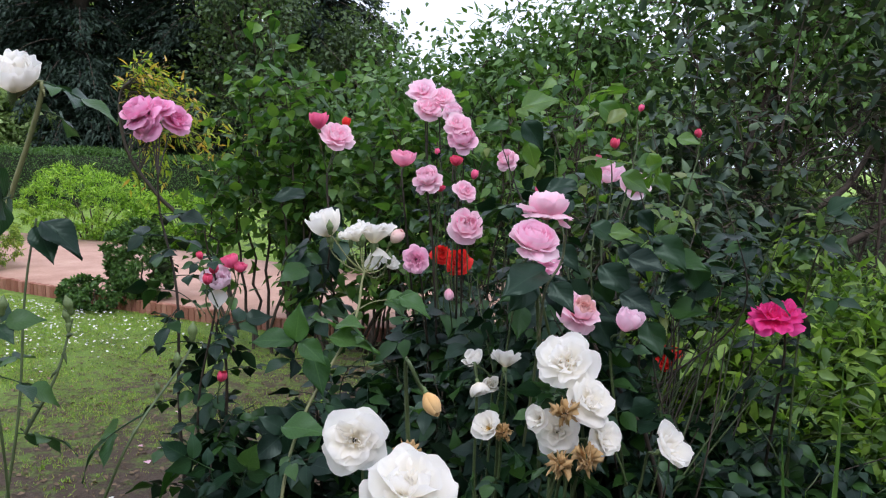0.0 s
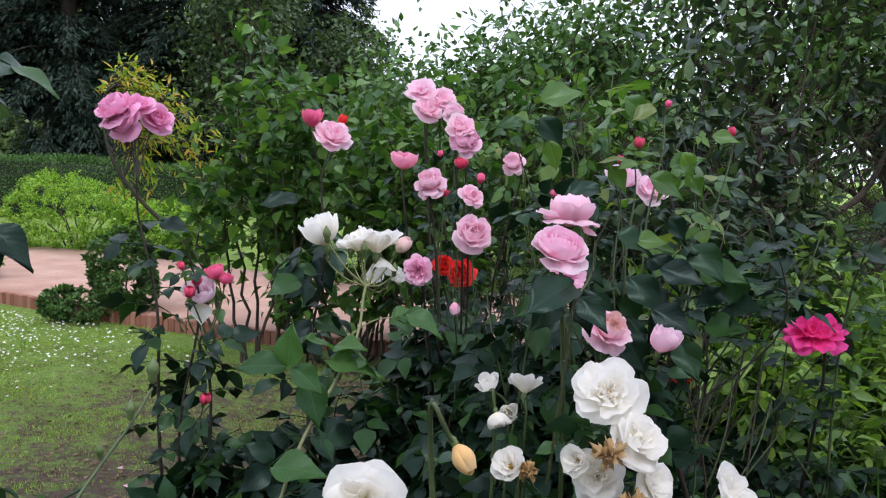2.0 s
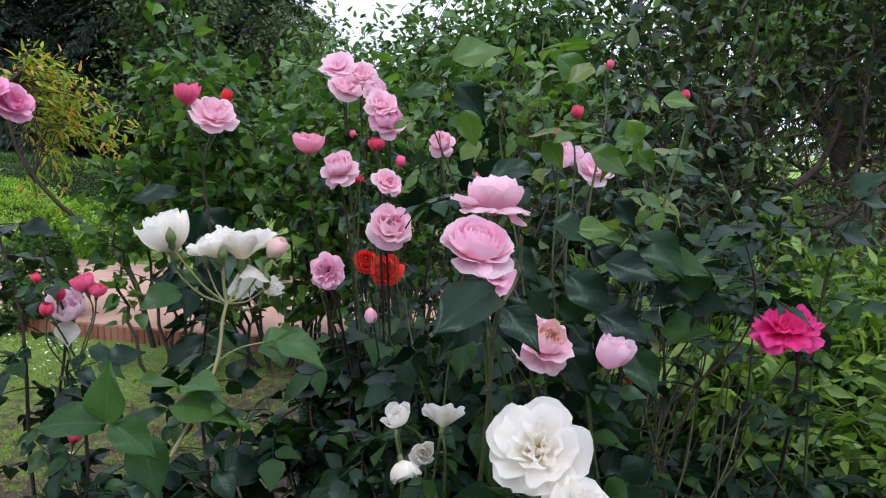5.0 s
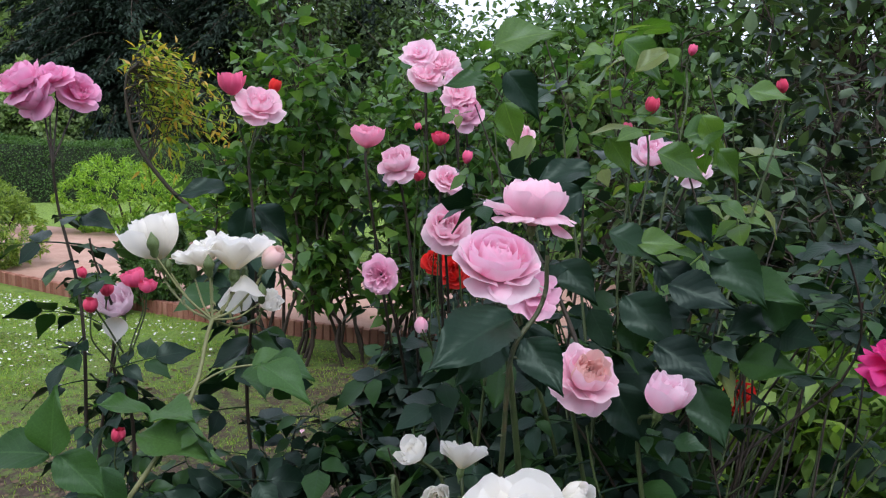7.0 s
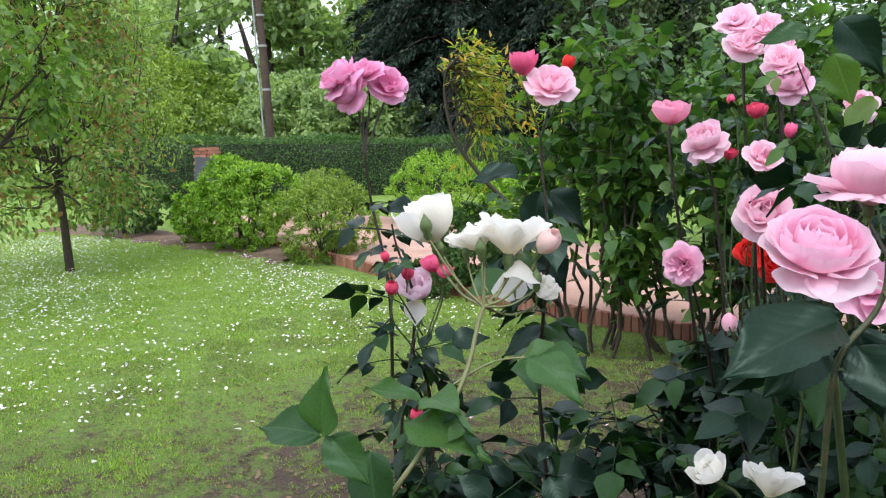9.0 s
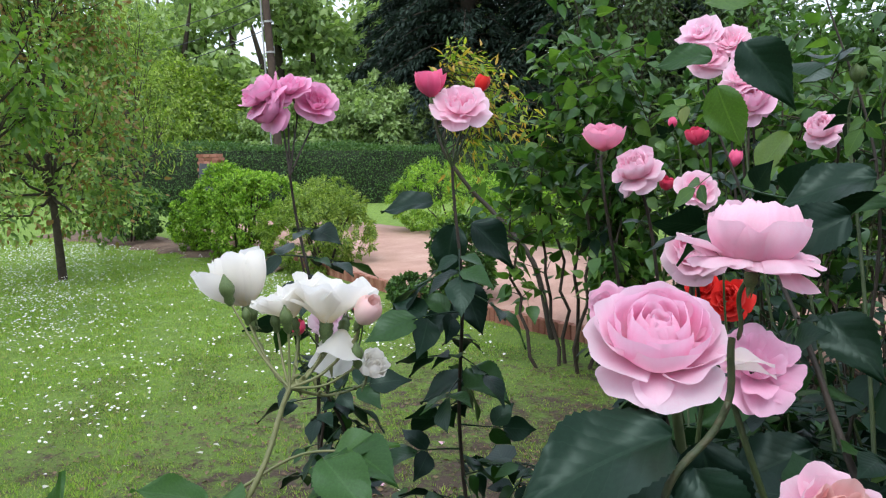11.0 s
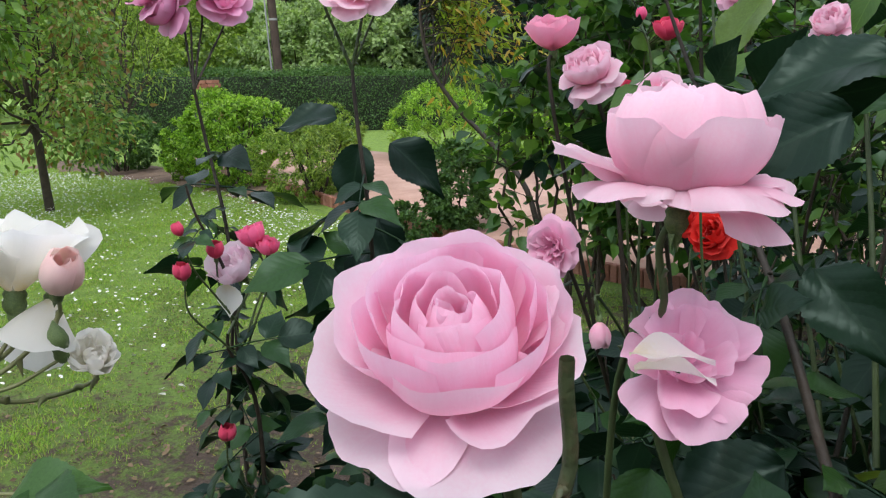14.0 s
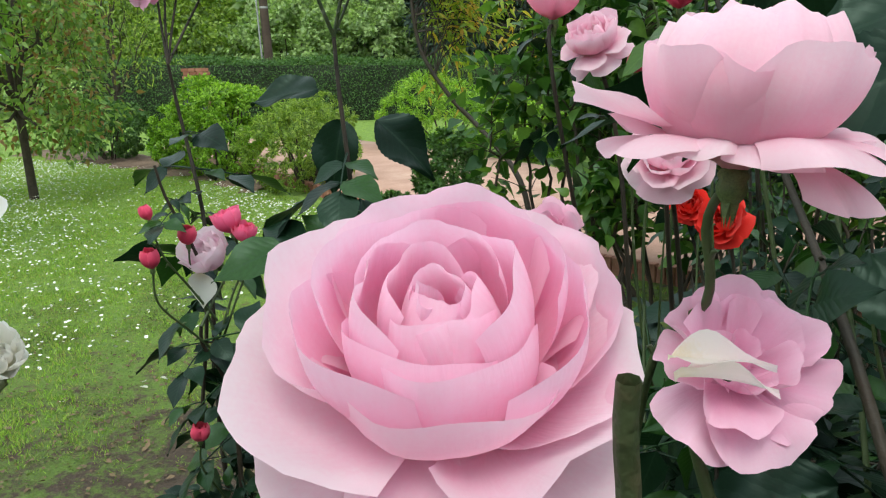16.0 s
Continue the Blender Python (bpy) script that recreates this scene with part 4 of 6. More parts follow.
def house():
    ob = base("house", (-0.6, 31.0, 0), "ochre plastered house behind the trees", "house")
    box("wall", (9.0, 0.3, 2.9), PLASTER, ob, pose(0, 0, 1.45))
    box("wall", (0.3, 6.0, 2.9), PLASTER, ob, pose(-4.35, 3.1, 1.45))
    box("wall", (0.3, 6.0, 2.9), PLASTER, ob, pose(4.35, 3.1, 1.45))
    box("wall", (9.0, 0.3, 2.9), PLASTER, ob, pose(0, 6.2, 1.45))
    v = [(-4.8, -0.6, 2.75), (4.8, -0.6, 2.75), (4.8, 3.1, 4.4), (-4.8, 3.1, 4.4), (4.8, 6.8, 2.75), (-4.8, 6.8, 2.75), (-4.8, -0.6, 2.9), (4.8, -0.6, 2.9), (4.8, 3.1, 4.55), (-4.8, 3.1, 4.55), (4.8, 6.8, 2.9), (-4.8, 6.8, 2.9)]
    f = [(0, 3, 2, 1), (3, 5, 4, 2), (6, 7, 8, 9), (9, 8, 10, 11), (0, 1, 7, 6), (5, 11, 10, 4)]
    child("roof", raw_mesh("roof", v, f, TILE, None, False), ob, None, "terracotta tiled roof")
    for x in (-2.6, 0.0, 2.6):
        w = box("window", (1.0, 0.08, 1.2), PLASTER, ob, pose(x, -0.14, 1.55))
        box("pane", (0.86, 0.02, 1.06), PANE, w, pose(0, -0.05, 0), 0.004)


house()
path()


# ---- roses ----
def petal(L, a0, a1, width, seed, curl=0.0, foot=0.05, power=1.0, round_=0.35, ruffle=0.03, notch=0.04, rows=11, cols=11, rag=1.0):
    """A petal on a cup: its angle from upright runs from a0 to a1 degrees along it; width: half angle round the axis."""
    q = np.random.RandomState(seed)
    u, s = np.linspace(-1, 1, cols), np.linspace(0, 1, rows)
    ph = q.uniform(0, 6.3, 3)
    v = np.zeros((rows, cols, 3))
    for j, x in enumerate(u):
        ln = L * (1 - round_ * abs(x) ** 3.2 - notch * math.exp(-((x / 0.25) ** 2)) + rag * (0.04 * math.sin(3.1 * x + ph[0]) + 0.022 * math.sin(7 * x + ph[1]) + 0.014 * math.sin(13 * x + ph[2]) + 0.007 * math.sin(31 * x + ph[0])))
        th = np.radians(a0 + (a1 - a0) * s**power + curl * np.clip((s - 0.72) / 0.28, 0, 1) ** 1.5 * (0.7 + 0.5 * math.sin(2.3 * x + ph[2])))
        ds = ln / (rows - 1)
        rr = foot + np.r_[0, np.cumsum(np.sin(th[:-1]) * ds)]
        z = np.r_[0, np.cumsum(np.cos(th[:-1]) * ds)]
        fi = x * radians(width) * (0.55 + 0.45 * np.minimum(1, s * 2.2))
        top = int(np.argmax(rr))
        fi = fi * np.where(np.arange(rows) > top, np.clip(rr[top] / np.maximum(rr, 0.05), 1, 2.4) ** 0.75, 1.0)
        rr = rr + 0.05 * L * np.sin(np.pi * s) * (1 - x * x) * np.cos(th)
        rip = ruffle * s**2 * np.sin(4.0 * x + ph[1] + 2.5 * s) + ruffle * 0.8 * s**3 * np.sin(8 * x + ph[2]) + ruffle * 0.45 * s**2 * np.sin(2.2 * x - 5 * s + ph[0])
        rr = rr + rip * np.cos(th)
        z = z - rip * np.sin(th)
        v[:, j] = np.stack([rr * np.sin(fi), rr * np.cos(fi), z], 1)
    uv = np.stack([np.broadcast_to((u + 1) / 2, (rows, cols)), np.broadcast_to(s[:, None], (rows, cols))], -1)
    return v.reshape(-1, 3), grid_faces(rows, cols), uv.reshape(-1, 2)


# layers from outside in: count, length, foot angle, rim angle, half width, curl
KINDS = {
    "full": [(5, 1.05, 82, 108, 46, 16), (5, 1.08, 74, 36, 50, 40), (5, 1.08, 68, -8, 52, 34), (5, 1.0, 60, -26, 56, 16), (4, 0.88, 48, -36, 60, 6), (3, 0.74, 34, -36, 66, 0), (3, 0.6, 16, -26, 72, 0)],
    "open": [(5, 1.0, 76, 92, 46, 32), (5, 0.98, 64, 46, 46, 40), (5, 0.92, 58, 8, 48, 34), (4, 0.78, 46, -12, 52, 18), (3, 0.6, 30, -22, 60, 8)],
    "white": [(5, 1.0, 66, 78, 52, 30), (5, 0.94, 56, 50, 48, 34), (5, 0.8, 50, 22, 46, 26), (4, 0.6, 40, -4, 50, 14), (3, 0.45, 26, -16, 56, 6)],
    "single": [(5, 1.0, 50, 50, 54, 40), (5, 0.97, 44, 32, 50, 34), (4, 0.74, 36, 10, 46, 16)],
    "hang": [(4, 1.08, 100, 128, 46, 26), (4, 1.12, 86, 78, 50, 40), (5, 1.32, 84, -12, 58, 26), (5, 1.28, 78, -22, 60, 16), (4, 1.18, 66, -30, 62, 8), (4, 1.06, 52, -34, 64, 2), (3, 0.96, 34, -30, 70, 0)],
    "cup": [(5, 1.0, 58, -10, 50, 40), (5, 0.98, 50, -20, 54, 22), (4, 0.9, 38, -26, 60, 12), (3, 0.8, 24, -22, 66, 4)],
    "bowl": [(4, 1.0, 66, 0, 56, 34), (4, 0.96, 56, -12, 58, 20), (4, 0.86, 42, -20, 60, 8), (3, 0.74, 26, -22, 66, 0)],
    "frill": [(6, 1.0, 80, 100, 38, 34), (6, 0.96, 70, 62, 38, 40), (6, 0.88, 60, 34, 40, 34), (5, 0.76, 48, 10, 42, 26), (4, 0.58, 32, -8, 50, 14)],
    "rumpled": [(4, 1.0, 78, 96, 62, 30), (4, 1.0, 66, 62, 60, 40), (4, 0.94, 56, 34, 62, 34), (3, 0.84, 44, 12, 64, 26), (3, 0.66, 30, -4, 66, 16), (2, 0.5, 16, -12, 74, 6)],
    "mop": [(8, 1.0, 84, 104, 30, 30), (8, 0.94, 74, 72, 30, 34), (7, 0.84, 62, 46, 32, 30), (6, 0.7, 48, 22, 36, 22), (5, 0.52, 30, 4, 44, 10)],
    "spent": [(6, 0.8, 112, 158, 22, 40), (6, 0.95, 92, 140, 20, -40), (5, 0.75, 62, 100, 24, 50), (4, 0.5, 34, 30, 30, 60)],
    "drop": [(2, 1.0, 40, 26, 62, 16), (2, 0.8, 30, 20, 60, 10)],
    "bud": [(3, 1.0, 46, -34, 76, 6), (3, 0.97, 36, -30, 80, 2), (2, 0.92, 18, -16, 90, 0)],
}
WILD = {"white": 2.0, "open": 1.5, "single": 1.7, "hang": 1.6, "hero": 1.3, "bud": 0.4, "frill": 1.7, "rumpled": 2.6, "mop": 2.4, "spent": 7.0, "full": 1.4, "bowl": 1.5, "cup": 1.2}
# single blooms petal by petal: bearing (0 away from the way, 90 to its left), length, foot and rim angle, half width, curl, inner
CUSTOM = {
    "hero": [
        (104, 1.16, 84, 50, 60, 14, 0), (146, 1.08, 88, 90, 46, 6, 0), (-158, 1.14, 88, 90, 54, 0, 0), (-104, 1.02, 82, 44, 48, 12, 0), (42, 1.08, 76, 36, 56, 16, 0), (-30, 1.08, 76, 36, 56, 16, 0),
        (74, 1.22, 80, 12, 58, 14, 0), (-60, 1.20, 80, 14, 56, 18, 0), (-130, 1.12, 84, 32, 50, 44, 0), (176, 1.06, 84, 6, 74, 16, 0), (8, 1.30, 78, -4, 66, 12, 0),
        (118, 1.18, 76, -8, 60, 10, 1), (-90, 1.20, 76, -8, 58, 14, 1), (44, 1.26, 72, -10, 58, 8, 1), (-36, 1.26, 72, -10, 58, 10, 1), (-158, 1.05, 70, -14, 62, 14, 1), (158, 1.04, 68, -18, 62, 8, 1),
        (80, 1.15, 58, -20, 68, 6, 1), (-70, 1.15, 56, -20, 68, 8, 1), (10, 1.19, 54, -18, 72, 6, 1), (188, 1.02, 50, -24, 72, 4, 1), (-118, 1.07, 44, -26, 72, 4, 1), (52, 1.12, 40, -24, 78, 4, 1), (140, 1.04, 34, -26, 78, 2, 1), (-20, 1.10, 28, -20, 82, 2, 1), (212, 1.03, 20, -18, 86, 0, 1), (92, 1.05, 10, -10, 96, 0, 1),
    ],
    "overblown": [
        (0, 0.95, 72, 60, 44, -8, 0), (-44, 1.08, 78, 70, 38, 10, 0), (-82, 1.02, 86, 82, 34, 12, 0), (46, 0.82, 72, 60, 40, 20, 0), (100, 0.74, 82, 72, 40, 24, 0), (158, 0.95, 98, 112, 50, 8, 0), (-150, 0.98, 94, 102, 50, 12, 0), (-116, 0.86, 92, 88, 42, 22, 0), (182, 0.8, 84, 52, 50, 30, 0),
        (22, 0.84, 62, 30, 46, 20, 1), (-30, 0.88, 62, 38, 44, 22, 1), (-92, 0.74, 58, 30, 44, 24, 1), (120, 0.62, 52, 20, 50, 24, 1), (200, 0.64, 56, 24, 50, 24, 1), (-142, 0.66, 52, 16, 50, 20, 1), (60, 0.56, 40, 6, 56, 16, 1), (-20, 0.58, 36, 4, 56, 14, 1),
    ],
    "leaning": [
        (90, 1.18, 76, 68, 38, 18, 0), (116, 0.92, 70, 122, 42, 14, 0), (144, 0.62, 66, 140, 34, 20, 0), (-156, 0.66, 62, 144, 36, 24, 0), (-124, 1.02, 60, 134, 46, 10, 0), (-84, 1.06, 62, 112, 44, 22, 0), (-104, 0.98, 76, 158, 34, 8, 0), (-60, 0.86, 66, 86, 40, 24, 0), (64, 0.84, 72, 92, 40, 24, 0),
        (128, 1.12, 78, 4, 46, 26, 0), (-138, 1.20, 78, 0, 46, 24, 0), (-70, 1.26, 76, -6, 52, 22, 0), (56, 1.24, 76, -8, 52, 20, 0), (176, 1.02, 78, 2, 42, 26, 0), (0, 1.26, 74, -8, 60, 18, 0),
        (158, 1.40, 78, -40, 52, 6, 1), (-162, 1.44, 76, -46, 48, 3, 1), (104, 1.42, 76, -36, 50, 10, 1), (-98, 1.42, 76, -38, 50, 8, 1), (5, 1.46, 74, -32, 60, 10, 1), (50, 1.44, 70, -38, 54, 8, 1), (-44, 1.42, 68, -40, 54, 8, 1), (-176, 1.42, 66, -48, 56, 2, 1), (132, 1.42, 62, -46, 56, 3, 1), (-120, 1.40, 58, -44, 56, 3, 1), (10, 1.4, 54, -42, 62, 3, 1), (76, 1.36, 44, -42, 64, 3, 1), (-66, 1.34, 38, -38, 64, 3, 1), (200, 1.32, 30, -36, 70, 0, 1), (-20, 1.3, 20, -28, 76, 0, 1),
    ],
}
FLOWER_STOCK, EXTENT, BLOOMS, ROSES = {}, {}, [], []


def petal_stock(kind, mat, variant, fine):
    key = (kind, mat.name, variant, fine)
    if key not in FLOWER_STOCK:
        out, q = [], np.random.RandomState(100 + 17 * variant)
        n, z = (8, 13, 25)[int(fine)], WILD.get(kind, 1.0)
        for i, (fi, L, a0, a1, w, curl, core) in enumerate(CUSTOM.get(kind, ())):
            t = petal(L, a0, a1, w, 1000 * variant + i, curl, 0.05 + 0.006 * (len(CUSTOM[kind]) - i), rows=25, cols=25, ruffle=(0.022 if core else 0.05) * (1.8 if kind == "overblown" else 1.0), round_=0.15 if core else 0.32, notch=0.06 if i % 4 == 1 else -0.02, rag=0.45 if core else 0.9)
            out.append((raw_mesh("petal", t[0], t[1], mat, t[2]), pose(0, 0, 0.008 * (len(CUSTOM[kind]) - i), q.uniform(-3, 3), q.uniform(-3, 3), fi)))
        for i, (count, L, a0, a1, w, curl) in enumerate(KINDS.get(kind, ())):
            for k in range(count):
                sd = 1000 * variant + 37 * i + k
                t = petal(L * q.uniform(0.93, 1.06), a0 + q.uniform(-5, 5) * z, a1 + q.uniform(-9, 9) * z, w * q.uniform(0.9, 1.1), sd, curl * q.uniform(0.4, 1.3), 0.05 + 0.012 * (len(KINDS[kind]) - i), rows=n, cols=n, ruffle=0.036 * z, notch=0.06 if q.uniform() < 0.4 else -0.02)
                fi = 360 / count * (k + 0.5 * (i % 2)) + 23 * i + q.uniform(-9, 9)
                out.append((raw_mesh("petal", t[0], t[1], mat, t[2]), pose(0, 0, 0.02 * (len(KINDS[kind]) - i), q.uniform(-4, 4), q.uniform(-4, 4), fi)))
        FLOWER_STOCK[key] = out
    return FLOWER_STOCK[key]


def calyx_mesh(sepals=5):
    """The green hip with its sepals, radius 1 scale."""
    s = np.linspace(0, 1, 7)
    line = np.stack([0 * s, 0 * s, -0.24 + 0.3 * s], 1)
    v, f, u, _ = tube_arrays(line, np.array([0.05, 0.09, 0.12, 0.13, 0.11, 0.13, 0.1]), 9)
    vs, fs, us, off = [v], [f], [u], len(v)
    for k in range(sepals):
        lv, lf, lu = leaf_template(7, 3, 0.13, 0.3, 0.9)
        m = np.array(pose(0, 0, -0.02, -58, 0, 72 * k)) @ np.diag([0.4, 0.36, 0.4, 1])
        vs.append(lv @ m[:3, :3].T + m[:3, 3]), fs.append(lf + off), us.append(lu)
        off += len(lv)
    return raw_mesh("calyx", np.vstack(vs), np.vstack(fs), CALYX, np.vstack(us))


CALYX_MESH, HIP_MESH = calyx_mesh(), calyx_mesh(0)


def green_bud():
    """A closed bud wrapped in pointed green sepals, length 1."""
    s = np.linspace(0, 1, 8)
    line = np.stack([0 * s, 0 * s, s], 1)
    v, f, u, _ = tube_arrays(line, np.array([0.07, 0.17, 0.15, 0.22, 0.24, 0.19, 0.1, 0.02]), 8)
    return raw_mesh("green_bud", v, f, CALYX, u)


GREEN_BUD = green_bud()


def stamens(seed=2):
    q = np.random.RandomState(seed)
    runs = []
    for k in range(26):
        a, e = q.uniform(0, 6.3), q.uniform(0.06, 0.2)
        runs.append((bend((0, 0, 0.06), (e * np.cos(a), e * np.sin(a), q.uniform(0.2, 0.3)), (0, 0, 0.02), 4), [0.006, 0.006, 0.008, 0.016]))
    return tubes("stamens", runs, STAMEN, 4)


STAMEN_MESH = stamens()


def axis_turn(axis, spin=0.0):
    return Vector(axis).normalized().to_track_quat("Z", "Y").to_matrix().to_4x4() @ pose(0, 0, 0, 0, 0, spin)


def flower(parent, place, axis, width, kind, mat, variant=1, spin=0, fine=False, label="", name="flower", core=None, facing=None):
    """A bloom under its plant: the calyx is the part, each petal a piece of it. place: the middle of the bloom."""
    BLOOMS.append((np.array(place, float), width))
    stock = petal_stock(kind, mat, variant, fine)
    if (kind, variant, fine) not in EXTENT:
        v = np.vstack([np.array([m @ x.co for x in me.vertices]) for me, m in stock])
        EXTENT[kind, variant, fine] = np.percentile(np.hypot(v[:, 0], v[:, 1]), 97), (v[:, 2].min() + v[:, 2].max()) / 2
    reach, rise = EXTENT[kind, variant, fine]
    s = width / 2 / reach
    turn = axis_turn(axis, spin)
    if facing:
        z = Vector(axis).normalized()
        y = (Vector(facing) - z * z.dot(Vector(facing))).normalized()
        turn = Matrix((y.cross(z), y, z)).transposed().to_4x4()
    at = Vector(place) - (turn @ Vector((0, 0, rise * s)))
    ob = child(name, HIP_MESH if kind in ("overblown", "mop", "rumpled", "full") else CALYX_MESH, parent, Matrix.Translation(at - parent.location) @ turn @ Matrix.Scale(s, 4), label)
    inner = petal_stock(kind, core, variant, fine) if core else stock
    for n, (me, m) in enumerate(stock):
        child("petal", inner[n][0] if n > len(stock) * 0.4 else me, ob, m)
    if kind in ("single", "white"):
        child("stamens", STAMEN_MESH, ob)
    return at, turn


# rose leaves: five toothed leaflets on a stalk, length about 1
def compound(seed, leaflets=5, detail=(9, 5)):
    q = np.random.RandomState(seed)
    pieces = []
    slots = [(0.52, 0, 0.50)] + [(y, sgn, L) for y, L in ((0.40, 0.40), (0.14, 0.30)) for sgn in (-1, 1)]
    for y, sgn, L in slots[:leaflets]:
        t = leaf_template(*detail, 0.33, 0.2, q.uniform(0.2, 0.7), 0.84, 0.07 if detail[0] > 6 else 0, 0.03)
        m = pose(0.02 * sgn, y, -0.05 * y, q.uniform(-16, 4), q.uniform(-22, 22), -sgn * q.uniform(52, 72)) @ Matrix.Scale(L * q.uniform(0.9, 1.12), 4)
        pieces.append((t, m))
    stalk, f, u, _ = tube_arrays(bend((0, 0, 0), (0, 0.56, -0.03), (0, 0, 0.02), 5), np.array([0.013, 0.011, 0.009, 0.008, 0.006]), 4)
    u[:] = (0.5, 0.0)
    pieces.append(((stalk, f, u), Matrix.Identity(4)))
    return merged(pieces)


COMPOUND = [compound(300 + k) for k in range(5)]
TRIPLE = [compound(320 + k, 3) for k in range(3)]
SINGLE = [leaf_template(33, 11, 0.31, 0.30, c, 0.84, 0.06, 0.05) for c in (0.2, 0.5, 0.8)]
LEAF_STOCK = {}


def leaf_mesh(variant, mat):
    key = (variant, mat.name)
    if key not in LEAF_STOCK:
        v, f, u = (COMPOUND + TRIPLE + SINGLE)[variant]
        LEAF_STOCK[key] = raw_mesh("leaf", v, f, mat, u)
    return LEAF_STOCK[key]


# the visitor's way between the plants is kept clear
WAY = np.array([(-0.05, -0.1, 1.58), (-0.08, 0.15, 1.56), (-0.03, 0.35, 1.55), (0.13, 0.68, 1.57), (0.36, 1.0, 1.57), (0.35, 1.25, 1.53), (0.29, 1.48, 1.50)])
WAY = np.vstack([WAY[k] + (WAY[k + 1] - WAY[k]) * f for k in range(6) for f in (0, 0.33, 0.66)] + [WAY[-1:]])
VIEW = unit(np.array([-0.48, 0.86, -0.2]))


def clear_of_way(p, gap=0.15):
    d = np.linalg.norm(WAY[None] - np.asarray(p)[:, None], axis=2).min(1)
    q = np.asarray(p) - WAY[-1]
    along = q @ VIEW
    off = np.linalg.norm(q - along[:, None] * VIEW, axis=1)
    ahead = (along > -0.1) & (along < 0.42) & (off < 0.05 + 0.42 * along)
    return (d > gap) & ~ahead


# pockets without leaves in front of the scarlet blooms
OPEN = [((-0.16, 2.35, 1.08), (0.10, 3.14, 1.32)), ((0.55, 1.9, 0.78), (0.95, 3.18, 1.12))]


class Rose:
    """A rose bush: canes, leaves along them, blooms on them."""

    def __init__(self, foot, label, mat=None, cane=None, seed=1):
        self.ob = base("rose_bush", (*foot, 0.0), label, "rose bush")
        self.foot, self.mat, self.cane_mat = np.array([*foot, 0.0]), mat or ROSE_LEAF, cane or DARK_CANE
        self.r = np.random.RandomState(seed)
        self.rest = []

    def cane(self, points, r0=0.006, r1=0.0025, mat=None, leaves=0, start=0.25, size=0.11, stop=0.93, leaf_mat=None, single=None, name="cane", thorns=True):
        line = smooth_line(points, 26)
        run, f = np.linalg.norm(line[-1] - line[0]), np.linspace(0, 1, len(line))
        if run > 0.35:
            q = self.r.uniform(-1, 1, (2, 2)) * 0.022 * run
            line[:, :2] += (np.sin(np.pi * f) * np.sin(9 * f + q[0, 0] * 90))[:, None] * q[0] + np.sin(2 * np.pi * f)[:, None] * q[1]
        child(name, tubes(name, [(line - self.foot, np.linspace(r0, r1, len(line)))] + (self.thorn_runs(line) if thorns else []), mat or self.cane_mat, 7), self.ob)
        if leaves:
            a = self.r.uniform(0, 6.3)
            for k in range(leaves):
                f = start + (stop - start) * (k + self.r.uniform(0, 0.8)) / leaves
                i = min(len(line) - 2, int(f * (len(line) - 1)))
                a += 2.4 + self.r.normal(0, 0.3)
                out = np.array([np.cos(a), np.sin(a), self.r.uniform(-0.65, 0.25)])
                self.leaf(line[i], out, size * self.r.uniform(0.75, 1.2), leaf_mat)
        return line

    def thorn_runs(self, line):
        runs = []
        for k in range(2, len(line) - 3, 4):
            d = unit(self.r.normal(0, 1, 3))
            runs.append(([line[k] - self.foot, line[k] - self.foot + d * 0.006, line[k] - self.foot + d * 0.010 - [0, 0, 0.003]], [0.0028, 0.0016, 0.0003]))
        return runs

    def leaf(self, p, out, size, mat=None, up=(0, 0, 1), variant=None, free=False):
        p, out = np.asarray(p, float), unit(out)
        tip = p + out * size * 0.7
        if any((np.array(lo) < q).all() and (q < np.array(hi)).all() for lo, hi in OPEN for q in (p, tip)):
            return
        if not free and not clear_of_way([p, tip, p + out * size]).all():
            return
        self.rest.append((p, out, np.asarray(up, float) + (out * [0.6, 0.6, 0] + self.r.normal(0, 0.6, 3)) * (not free), size, mat or self.mat, self.r.randint(8) if variant is None else variant, free))

    def bush(self, centre, spread, n, size=0.11, mat=None, low=0.0, foot=None):
        """n leafy side shoots through a round mass."""
        c, spread = np.asarray(centre, float), np.asarray(spread, float)
        for k in range(n):
            d = unit(self.r.normal(0, 1, 3))
            e = c + d * spread * self.r.uniform(0.35, 1.0) ** 0.6
            if e[2] < low + 0.05 or not clear_of_way([e], 0.22)[0]:
                continue
            s = np.array([*(foot if foot is not None else self.foot[:2] + (c - self.foot)[:2] * 0.5), max(0.0, low * 0.3)])
            s = s + self.r.normal(0, 0.32, 3) * spread * [1, 1, 0]
            mid = s + (e - s) * 0.55 + [0, 0, 0.1] + self.r.normal(0, 0.05, 3)
            if not clear_of_way([mid, (mid + e) / 2], 0.2).all():
                continue
            self.cane([s, mid, e], 0.0045, 0.0016, CANE if self.r.uniform() < 0.4 else None, 12, 0.25, size, 1.0, mat, thorns=False)

    def finish(self, singles=60):
        """The leaves nearest the way are objects, the rest one mesh a colour; leaves that would cut into a bloom are left off."""
        heart, reach = np.array([p for p, _ in BLOOMS]), np.array([w for _, w in BLOOMS])
        ahead = unit(WAY[8] - heart)

        def spared(p, out, size):
            q = p + out * size * np.array([0.15, 0.5, 0.85])[:, None]
            v = q[:, None] - heart[None]
            along = np.clip((v * ahead).sum(2), 0, 0.16)
            return (np.linalg.norm(v - along[..., None] * ahead, axis=2) > 0.5 * reach).all()

        self.rest = [leaf for leaf in self.rest if leaf[6] or spared(*leaf[:2], leaf[3])]
